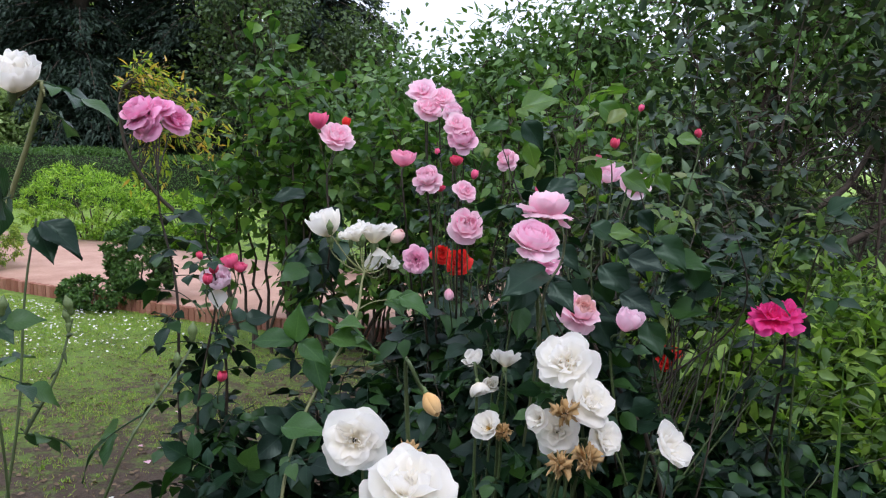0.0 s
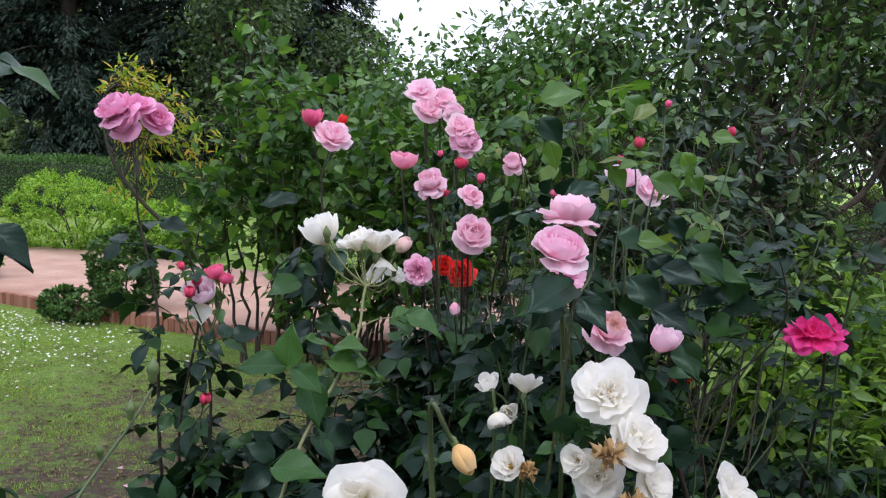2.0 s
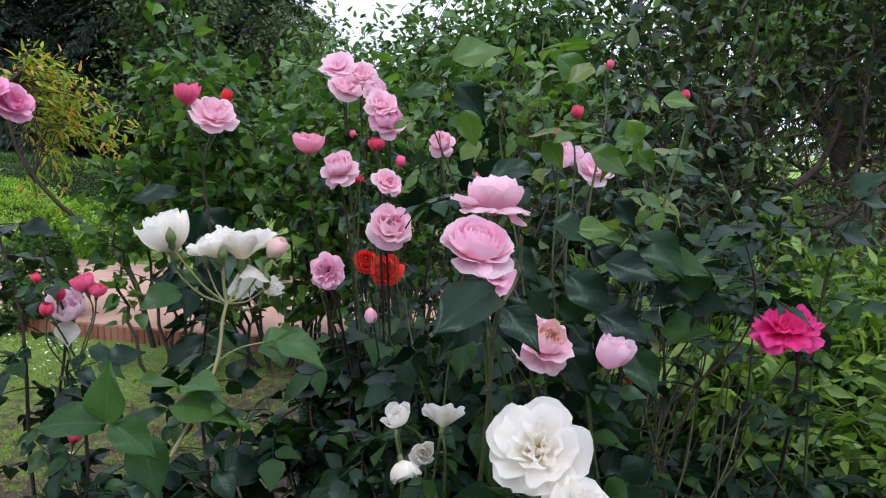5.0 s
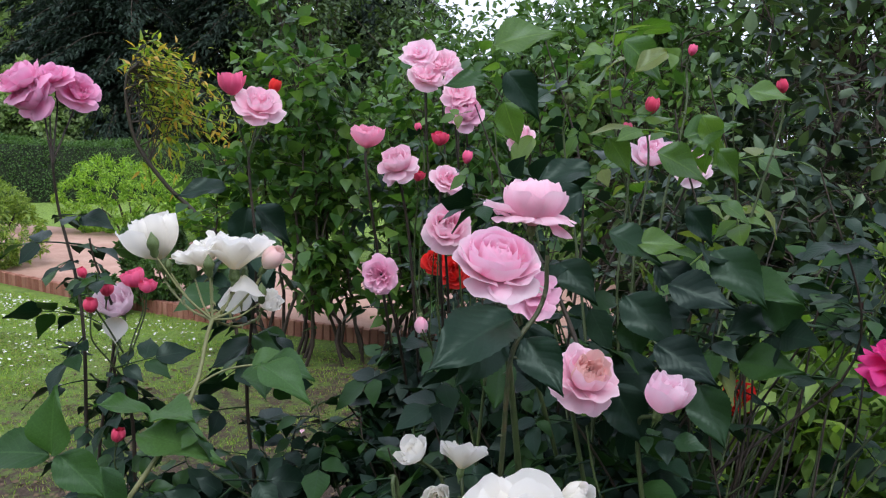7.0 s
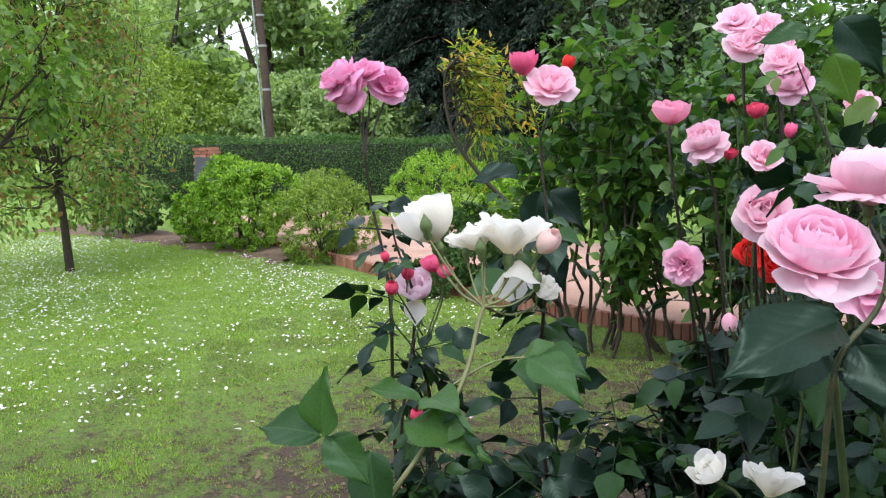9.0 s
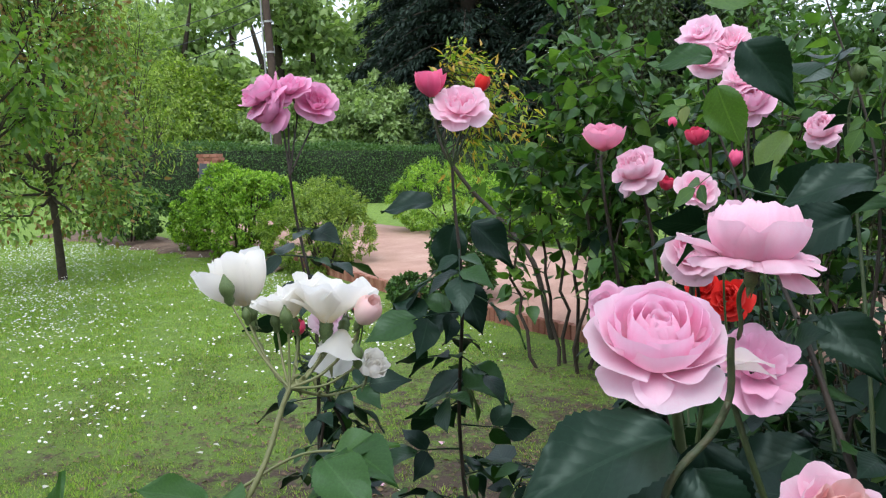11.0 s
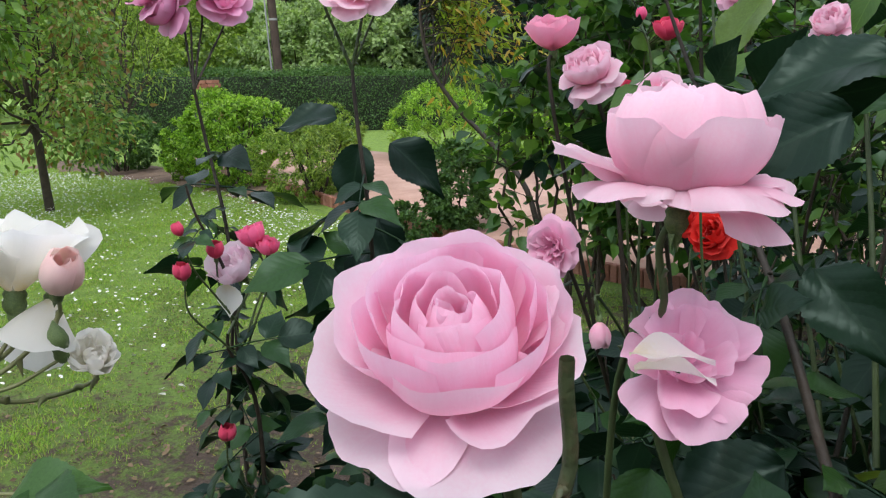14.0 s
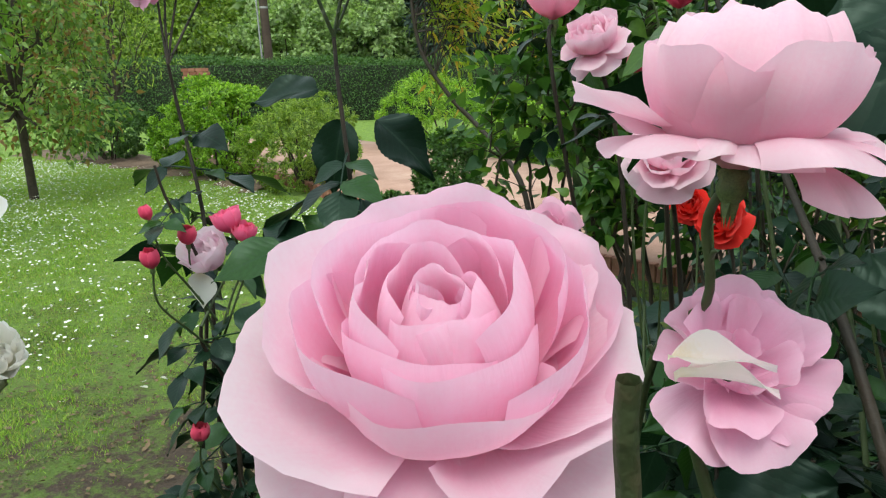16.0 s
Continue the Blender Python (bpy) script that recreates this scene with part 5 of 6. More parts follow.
        d = np.array([np.linalg.norm(WAY - p, axis=1).min() for p, *_ in self.rest]) if self.rest else []
        order = np.argsort(d)
        rest = {}
        for n, i in enumerate(order):
            p, out, up, size, mat, variant, _ = self.rest[i]
            t = frames(out[None], unit(up)[None])[0]
            if n < singles:
                m = Matrix.LocRotScale(Vector(p - self.foot), Matrix(t.tolist()).to_quaternion(), Vector((size,) * 3))
                child("leaf", leaf_mesh(variant, mat), self.ob, m)
            else:
                rest.setdefault((mat.name, variant), []).append((p - self.foot, t, size, mat))
        for (_, variant), some in rest.items():
            small = compound(340 + variant, 5 if variant < 5 else 3, (5, 3))
            me = scatter("foliage", small, np.array([s[0] for s in some]), np.array([s[1] for s in some]), np.array([s[2] for s in some]), some[0][3])
            tagged(child("foliage", me, self.ob), kind="stuff")
        return self.ob


def stem_to(rose, bloom, start, bow=(0, 0, 0), r0=0.0045, r1=0.0028, mat=None, leaves=0, size=0.10, leaf_mat=None, begin=0.3):
    """A stem from start up to the underside of a bloom (its place and turn)."""
    at, turn = bloom
    end = np.array(at)
    down = np.array(turn @ Vector((0, 0, -1)))
    s = np.asarray(start, float)
    near = end + (down * 0.05 + [0, 0, -0.02]) * min(1.0, np.linalg.norm(end - s) / 0.25)
    mid = s + (near - s) * 0.5 + np.asarray(bow, float)
    return rose.cane([s, mid, near, end], r0, r1, mat, leaves, begin, size, 0.9, leaf_mat, name="stem")


STUB = surface("pruned_wood", [(0.3, (0.02, 0.03, 0.012)), (0.5, (0.045, 0.06, 0.02)), (0.7, (0.09, 0.06, 0.03))], 70.0, 0.6, 0.4)

# the pink rose in front, with the large bloom
a = Rose((0.30, 2.05), "rose bush with large pink blooms and dark glossy leaves", seed=1)
main = flower(a.ob, (0.162, 1.712, 1.434), (0.14, -0.40, 0.88), 0.102, "hero", PINK, 3, 40, 2, "large fully open pink rose bloom", core=DEEP_PINK, facing=(-0.35, 0.9, -0.1))
stem_to(a, main, (0.26, 2.0, 0.45), (0.02, 0.0, 0.05), 0.006, 0.004, CANE, 4)
upper = flower(a.ob, (0.205, 1.915, 1.490), (0.06, 0.10, 1.0), 0.112, "leaning", PALE_PINK, 4, 10, 2, "pale pink rose bloom seen from its side", facing=(-0.2, 0.95, 0.0))
a.cane([(0.08, 2.06, 0.80), (0.15, 1.975, 1.29), (0.183, 1.935, 1.395), np.array(upper[0])], 0.0032, 0.0024, CANE, name="stem")
side = flower(a.ob, (0.204, 1.933, 1.355), (0.30, -0.42, 0.72), 0.090, "overblown", LILAC_PINK, 5, 70, 2, "overblown lilac-pink rose bloom with whitened petals", facing=(-0.35, 0.9, -0.1))
t = leaf_template(13, 9, 0.17, 1.0, 0.5, 0.9, 0.0, 0.06)
rolled = raw_mesh("petal", t[0], t[1], WHITE, t[2])
for x, y, z, ry, size in ((0.180, 1.896, 1.369, 30, 0.052), (0.184, 1.894, 1.360, -25, 0.048)):
    child("petal", rolled, a.ob, pose(x - 0.30, y - 2.05, z, 6, ry, -66) @ Matrix.Scale(size, 4), "faded white rolled petal")
stem_to(a, side, (0.36, 2.06, 0.5), (0.03, 0, 0), 0.005, 0.003, CANE, 3)
peach = flower(a.ob, (0.290, 1.835, 1.248), (0.25, -0.50, 0.65), 0.092, "full", PALE_PINK, 6, 0, 2, "fading pink and peach rose bloom", core=PEACH)
stem_to(a, peach, (0.36, 2.02, 0.4), (0.03, 0, 0), 0.005, 0.003, CANE, 3)
cup = flower(a.ob, (0.403, 1.814, 1.231), (0.25, -0.2, 0.85), 0.07, "cup", PINK, 7, 20, True, "half-open cupped pink rose bloom")
stem_to(a, cup, (0.42, 2.05, 0.4), (0.03, 0, 0), 0.005, 0.003, CANE, 3)
# the pruned stub beside the large bloom
a.cane([(0.155, 1.70, 0.95), (0.188, 1.662, 1.28), (0.208, 1.668, 1.375), (0.226, 1.680, 1.447)], 0.0036, 0.0029, STUB, 0, thorns=True, name="stub")
# the thick dark cane behind and tall young shoots
a.cane([(0.60, 2.15, 0.0), (0.56, 2.0, 0.75), (0.40, 2.01, 1.08), (0.31, 2.04, 1.21), (0.24, 2.08, 1.32), (0.19, 2.11, 1.40), (0.13, 2.16, 1.53), (0.09, 2.2, 1.66)], 0.0075, 0.0012, DARK_CANE, 9, 0.25, 0.15)
fill = np.random.RandomState(91)
for _ in range(34):
    p = np.array([fill.uniform(0.14, 0.62), fill.uniform(2.02, 2.25), fill.uniform(0.92, 1.42)])
    a.leaf(p, (fill.uniform(-0.7, 0.9), fill.uniform(-0.6, 0.0), fill.uniform(-0.8, 0.2)), fill.uniform(0.085, 0.125), None, (fill.uniform(-0.3, 0.3), -0.8, 0.6), fill.randint(8, 11), True)
for k, (x, y, z, n) in enumerate([(0.53, 2.28, 1.72, 11), (0.36, 2.35, 1.85, 11), (0.22, 2.4, 1.80, 9), (0.62, 2.45, 1.70, 9), (0.45, 2.15, 1.65, 9), (0.12, 2.35, 1.62, 9), (0.72, 2.2, 1.55, 9)]):
    a.cane([(0.36 + 0.03 * k, 2.15, 0.0), (0.36 + 0.4 * (x - 0.36), 2.18, 0.8), (x + 0.04, y, z - 0.35), (x, y, z)], 0.0048, 0.0014, CANE if k % 2 else DARK_CANE, n, 0.35, 0.15, 1.0, YOUNG_LEAF if k in (0, 1, 3, 4) else None)
for x, y, z, dx, dz, size, var in (
    (0.135, 1.988, 1.742, 0.9, 0.35, 0.12, 9), (0.355, 2.144, 1.77, 0.75, -0.6, 0.115, 9), (0.43, 2.14, 1.75, -0.7, -0.4, 0.08, 8), (0.445, 2.016, 1.60, 0.9, 0.3, 0.095, 8), (0.47, 2.01, 1.635, 0.5, -0.75, 0.075, 9), (0.552, 2.065, 1.678, 0.95, -0.15, 0.075, 8), (0.155, 1.967, 1.652, 0.3, -0.9, 0.08, 9),
    (0.38, 2.042, 1.422, 0.95, 0.1, 0.09, 9), (0.41, 2.07, 1.575, 0.9, -0.35, 0.115, 9), (0.262, 2.256, 1.70, 0.95, -0.1, 0.075, 8), (0.15, 2.143, 1.715, 0.6, -0.65, 0.11, 10), (0.22, 2.202, 1.505, 0.9, 0.25, 0.115, 10), (0.11, 2.16, 1.70, -0.8, 0.1, 0.08, 10), (0.08, 2.265, 1.65, -0.8, -0.2, 0.075, 8),
    (0.53, 2.18, 1.70, 0.7, -0.5, 0.075, 8), (0.10, 2.26, 1.55, -0.6, -0.5, 0.085, 9), (0.36, 2.22, 1.74, -0.6, 0.3, 0.075, 8), (0.30, 2.24, 1.64, -0.4, -0.8, 0.085, 9), (0.13, 2.26, 1.50, 0.4, 0.5, 0.08, 8), (0.34, 2.2, 1.60, 0.5, -0.7, 0.085, 9), (0.20, 2.2, 1.60, -0.5, -0.7, 0.08, 8), (0.47, 2.1, 1.48, 0.6, -0.6, 0.09, 10), (0.52, 2.12, 1.58, 0.6, -0.6, 0.08, 9),
):
    a.leaf((x, y, z), (dx, fill.uniform(-0.3, 0.2), dz), size * 0.92, YOUNG_LEAF if var != 10 else None, (0.3 * dz, -0.75, 0.65), var, True)
for x, y, z, w, mat in ((0.43, 2.30, 1.665, 0.028, CRIMSON_BUD), (0.385, 2.31, 1.62, 0.020, CORAL), (0.50, 2.29, 1.77, 0.018, CORAL), (0.27, 2.345, 1.68, 0.022, CALYX), (0.215, 2.36, 1.52, 0.020, CORAL), (0.66, 2.25, 1.70, 0.022, CRIMSON_BUD)):
    bl = flower(a.ob, (x, y, z), (fill.uniform(-0.2, 0.2), -0.1, 1), w, "bud", mat, 13, 0, False, "closed rose bud on a tall shoot", "rosebud")
    stem_to(a, bl, (0.36 + 0.5 * (x - 0.36), 2.2, z - 0.5), (0, 0, 0), 0.0032, 0.0018, CANE, 0)
# the great leaf below the large bloom and its companions
for p, out, size, up, var in (
    ((0.185, 1.668, 1.368), (-0.64, -0.72, -0.14), 0.142, (0.1, -0.5, 0.85), 9),
    ((0.20, 1.68, 1.34), (0.55, -0.55, -0.62), 0.09, (-0.1, -0.7, 0.7), 8),
    ((0.20, 1.70, 1.355), (0.3, -0.2, -0.9), 0.10, (0.1, -0.9, 0.3), 9),
    ((0.17, 1.75, 1.33), (-0.6, -0.5, -0.6), 0.10, (0.1, -0.9, 0.5), 9),
    ((0.305, 2.135, 1.545), (-0.88, -0.42, -0.12), 0.115, (0.35, -0.45, 0.85), 9),
    ((0.285, 2.03, 1.51), (-0.7, -0.3, -0.35), 0.095, (0.3, -0.8, 0.5), 8),
    ((0.33, 2.03, 1.44), (0.85, -0.05, -0.3), 0.11, (0, -0.6, 0.8), 9),
    ((0.33, 1.86, 1.23), (0.5, -0.35, -0.8), 0.105, (-0.1, -0.9, 0.5), 9),
    ((0.40, 1.92, 1.28), (0.7, -0.4, -0.3), 0.11, (-0.2, -0.7, 0.7), 9),
    ((0.42, 1.95, 1.37), (0.8, -0.3, -0.2), 0.11, (-0.2, -0.7, 0.7), 8),
    ((0.50, 2.0, 1.42), (0.5, -0.5, -0.5), 0.12, (-0.2, -0.8, 0.6), 9),
    ((0.36, 2.0, 1.34), (0.6, -0.5, -0.5), 0.12, (-0.2, -0.8, 0.6), 9),
    ((0.48, 1.98, 1.2), (0.3, -0.5, -0.7), 0.11, (-0.2, -0.8, 0.6), 8),
):
    a.leaf(p, out, size, None, up, var, True)
a.bush((0.30, 2.3, 0.95), (0.45, 0.25, 0.45), 40, 0.16)
a.bush((0.60, 2.15, 1.1), (0.28, 0.22, 0.40), 20, 0.15)
a.bush((0.85, 2.55, 1.05), (0.35, 0.25, 0.55), 30, 0.15)
a.bush((0.42, 2.15, 0.8), (0.5, 0.4, 0.6), 34, 0.16)
a.bush((0.18, 2.45, 1.05), (0.3, 0.2, 0.35), 18, 0.16)
ROSES.append((a, 90))

# the taller pink rose behind
b = Rose((-0.02, 2.85), "tall rose bush with clusters of pink blooms", seed=2)
for place, axis, w, kind, mat, var, label in (
    ((-0.003, 2.590, 1.386), (0.15, -0.75, 0.5), 0.112, "full", PALE_PINK, 8, "open pale pink rose bloom"),
    ((-0.008, 2.637, 1.50), (0.35, -0.55, 0.5), 0.078, "open", PALE_PINK, 9, "pale pink rose bloom"),
    ((-0.143, 2.688, 1.531), (-0.1, -0.5, 0.75), 0.094, "hang", PALE_PINK, 10, "pale pink rose bloom"),
    ((-0.236, 2.752, 1.598), (0.05, -0.2, 0.95), 0.088, "bowl", ROSE_PINK, 11, "half-open coral-pink rose bloom"),
    ((-0.170, 2.591, 1.262), (-0.1, -0.85, 0.1), 0.09, "frill", LILAC_PINK, 12, "faded lilac-pink rose bloom"),
):
    bl = flower(b.ob, place, axis, w, kind, mat, var, 31 * var, False, label)
    stem_to(b, bl, (place[0] * 0.5 - 0.01, 2.86, 0.5), (0, 0.03, 0), 0.005, 0.0028, None, 6, 0.10)
for place, axis, w, mat in (((-0.048, 2.79, 1.598), (0, -0.2, 1), 0.045, CRIMSON_BUD), ((-0.10, 2.76, 1.50), (0.3, -0.3, 0.8), 0.035, CRIMSON_BUD), ((-0.12, 2.88, 1.63), (0, 0, 1), 0.02, CORAL), ((-0.05, 2.484, 1.164), (0.1, -0.3, -0.9), 0.032, PALE_PINK), ((0.02, 2.85, 1.55), (0.2, 0, 1), 0.03, CORAL)):
    bl = flower(b.ob, place, axis, w, "cup" if w > 0.034 else "bud", mat, 13, 0, False, "closed rose bud", "rosebud")
    stem_to(b, bl, (place[0] * 0.6, 2.83, 0.75), (0, 0.02, 0.04), 0.003, 0.0018, CANE, 2, 0.08)
b.bush((-0.04, 2.85, 0.8), (0.42, 0.35, 0.55), 46, 0.18)
ROSES.append((b, 50))

# climbing pink cluster rose further back
c = Rose((0.0, 3.75), "tall pink cluster rose with fading blooms", seed=3)
for place, w, kind, mat, var in (
    ((-0.237, 3.68, 1.92), 0.13, "rumpled", PINK, 14), ((-0.148, 3.67, 1.885), 0.125, "frill", PALE_PINK, 15), ((-0.20, 3.62, 1.835), 0.12, "rumpled", PALE_PINK, 16), ((-0.09, 3.60, 1.815), 0.085, "hang", PINK, 61), ((-0.06, 3.37, 1.757), 0.11, "rumpled", PALE_PINK, 17), ((-0.035, 3.36, 1.69), 0.11, "hang", LILAC_PINK, 18),
    ((0.153, 3.25, 1.608), 0.082, "hang", PALE_PINK, 19), ((0.54, 3.08, 1.565), 0.11, "bowl", PINK, 20), ((0.655, 3.10, 1.53), 0.115, "open", PINK, 21),
):
    bl = flower(c.ob, place, (rng.uniform(-0.3, 0.3), -0.6, 0.6), w, kind, mat, var, 50 * var, False, "pink rose bloom of a fading cluster")
    stem_to(c, bl, (place[0] * 0.5, 3.7 if place[1] > 3.2 else 3.2, 0.7), (0, 0, 0), 0.005, 0.0028, None, 6, 0.10)
c.bush((0.05, 3.75, 1.0), (0.45, 0.35, 0.75), 40, 0.10)
c.bush((0.45, 3.2, 0.95), (0.4, 0.3, 0.6), 24, 0.10)
ROSES.append((c, 10))

# scarlet roses in the shade of the middle
d = Rose((0.1, 3.25), "rose bush with scarlet blooms", seed=4)
for place, w, var in (((-0.105, 3.16, 1.215), 0.075, 22), ((-0.036, 3.139, 1.19), 0.10, 23), ((0.853, 3.2, 0.809), 0.105, 24)):
    bl = flower(d.ob, place, (rng.uniform(-0.3, 0.3), -0.8, 0.45), w, "full", SCARLET, var, 40 * var, False, "scarlet rose bloom")
    stem_to(d, bl, (0.1 if place[0] < 0.5 else 0.75, place[1] + 0.07, 0.2), (0, 0, 0.05), 0.005, 0.0028, None, 7)
d.bush((0.05, 3.3, 0.6), (0.5, 0.35, 0.45), 34, 0.17)
d.bush((0.7, 3.3, 0.45), (0.3, 0.35, 0.35), 18)
ROSES.append((d, 10))

# single magenta bloom
e = Rose((1.0, 2.5), "rose bush with one large magenta bloom", seed=5)
bl = flower(e.ob, (0.953, 2.331, 1.164), (-0.12, -0.36, 0.93), 0.152, "mop", HOT, 25, 15, True, "large magenta rose bloom")
stem_to(e, bl, (1.02, 2.5, 0.2), (0.03, 0, 0), 0.006, 0.0035, DARK_CANE, 9)
e.bush((1.05, 2.6, 0.52), (0.55, 0.45, 0.42), 40, 0.165)
e.bush((1.45, 2.7, 0.45), (0.4, 0.35, 0.36), 18, 0.17)
e.cane([(1.08, 2.45, 0.0), (1.05, 2.40, 0.9), (1.02, 2.30, 1.25), (1.07, 2.22, 1.50)], 0.005, 0.002, CANE, 4, 0.5, 0.13)
for p, out, size, up, var in (((1.04, 2.25, 1.48), (0.6, -0.3, 0.5), 0.10, (0.1, -0.6, 0.8), 8), ((1.05, 2.23, 1.47), (0.9, -0.2, -0.1), 0.09, (0.1, -0.5, 0.8), 9), ((1.03, 2.28, 1.40), (0.9, -0.2, -0.3), 0.11, (0.0, -0.6, 0.8), 9), ((1.03, 2.28, 1.36), (-0.8, -0.2, -0.1), 0.08, (0.0, -0.6, 0.8), 8), ((1.06, 2.22, 1.40), (0.7, 0.2, -0.3), 0.10, (0.0, -0.6, 0.8), 9)):
    e.leaf(p, out, size, WHITE_LEAF, up, var, True)
ROSES.append((e, 30))

# tall thin mauve rose on one cane
f = Rose((-1.02, 2.75), "tall thin rose with mauve-pink blooms on a dark cane", seed=6)
cl = f.cane([(-1.02, 2.75, 0.0), (-1.04, 2.74, 0.7), (-1.08, 2.75, 1.2), (-1.12, 2.75, 1.52)], 0.007, 0.0035, DARK_CANE, 22, 0.15, 0.19, 0.88)
for place, axis, w, kind, var in (((-1.175, 2.717, 1.745), (-0.35, -0.55, 0.7), 0.125, "full", 26), ((-1.125, 2.77, 1.76), (0.1, -0.5, 0.8), 0.10, "open", 27), ((-1.075, 2.825, 1.722), (0.6, -0.5, 0.5), 0.108, "open", 28), ((-1.15, 2.72, 1.70), (-0.2, -0.75, 0.2), 0.10, "hang", 29)):
    bl = flower(f.ob, place, axis, w * 1.08, kind, MAUVE, var, 33 * var, False, "mauve-pink rose bloom")
    stem_to(f, bl, cl[-1], (0, 0, 0), 0.003, 0.002, DARK_CANE)
ROSES.append((f, 40))

# coral and pale pink pair on a tall stem
g = Rose((-0.50, 2.62), "tall rose with a pale pink bloom and a coral bud", seed=7)
cl = g.cane([(-0.50, 2.62, 0.0), (-0.49, 2.58, 0.7), (-0.47, 2.52, 1.2), (-0.455, 2.47, 1.55)], 0.006, 0.003, DARK_CANE, 20, 0.2, 0.19, 0.86)
bl = flower(g.ob, (-0.418, 2.446, 1.674), (0.3, -0.55, 0.75), 0.106, "open", PALE_PINK, 30, 20, True, "pale pink rose bloom")
stem_to(g, bl, cl[-1], (0, 0, 0), 0.003, 0.002, CANE)
bl = flower(g.ob, (-0.477, 2.427, 1.713), (-0.1, -0.1, 1), 0.058, "cup", CORAL, 31, 0, True, "coral-pink rose bud", "rosebud")
stem_to(g, bl, cl[-1], (0, 0, 0), 0.003, 0.002, CANE)
bl = flower(g.ob, (-0.40, 2.50, 1.712), (0.3, 0.1, 1), 0.03, "bud", SCARLET, 32, 0, False, "red rose bud", "rosebud")
stem_to(g, bl, cl[-1], (0, 0, 0), 0.002, 0.0015, CANE)
for p, out, size, up, var in (((-0.535, 2.525, 1.475), (-0.9, -0.3, -0.1), 0.12, (0.2, -0.5, 0.8), 8), ((-0.47, 2.50, 1.43), (-0.1, -0.3, -0.95), 0.12, (0.3, -0.9, 0.2), 9), ((-0.50, 2.63, 1.42), (0.7, 0.3, -0.65), 0.14, (0.3, -0.6, 0.7), 9), ((-0.48, 2.55, 1.30), (0.5, -0.3, -0.8), 0.12, (0.3, -0.8, 0.4), 9), ((-0.50, 2.56, 1.24), (-0.7, -0.3, -0.6), 0.12, (-0.2, -0.8, 0.5), 8), ((-0.49, 2.58, 1.10), (0.8, -0.3, -0.2), 0.13, (0.2, -0.6, 0.8), 9), ((-0.49, 2.58, 1.08), (-0.8, -0.3, -0.3), 0.13, (-0.2, -0.6, 0.8), 9)):
    g.leaf(p, out, size, None, up, var, True)
g.bush((-0.36, 2.6, 0.5), (0.36, 0.4, 0.42), 13, 0.21)
ROSES.append((g, 40))

# rose with crimson buds and one drooping pale bloom
h = Rose((-0.80, 2.60), "slender rose with crimson buds and a drooping pale bloom", seed=8)
cl = h.cane([(-0.80, 2.60, 0.0), (-0.80, 2.58, 0.5), (-0.81, 2.53, 0.9), (-0.82, 2.5, 1.05)], 0.007, 0.0035, DARK_CANE, 16, 0.2, 0.175, 0.95)
h.cane([(-0.84, 2.62, 0.0), (-0.88, 2.6, 0.6), (-0.87, 2.5, 1.1), (-0.85, 2.46, 1.35)], 0.006, 0.0025, DARK_CANE, 13, 0.2, 0.11, 1.0)
bl = flower(h.ob, (-0.836, 2.543, 1.175), (0.0, -0.6, 0.6), 0.098, "bowl", PALE_LILAC, 33, 0, False, "drooping pale lilac rose bloom")
stem_to(h, bl, cl[-1], (0, 0, 0), 0.003, 0.002, CANE)
t = leaf_template(9, 7, 0.46, 0.1, 0.3, 0.9)
child("fallen_petal", raw_mesh("petal", t[0], t[1], WHITE, t[2]), h.ob, pose(-0.826 + 0.80, 2.513 - 2.60, 1.150, -80, 0, 10) @ Matrix.Scale(0.07, 4), "hanging pale petal")
for place, w in (((-0.80, 2.57, 1.235), 0.058), ((-0.837, 2.504, 1.219), 0.032), ((-0.826, 2.41, 1.198), 0.032), ((-0.86, 2.44, 1.27), 0.024), ((-0.793, 2.448, 0.868), 0.034), ((-0.77, 2.58, 1.215), 0.045)):
    bl = flower(h.ob, place, (rng.uniform(-0.3, 0.3), -0.2, 1), w, "bud" if w < 0.04 else "cup", CRIMSON_BUD if w < 0.04 else CORAL, 34, 0, False, "crimson rose bud", "rosebud")
    stem_to(h, bl, (-0.82, 2.54, place[2] - 0.22), (0, 0, 0), 0.0025, 0.0018, CANE)
h.bush((-0.74, 2.65, 0.5), (0.24, 0.25, 0.4), 9, 0.19)
ROSES.append((h, 50))

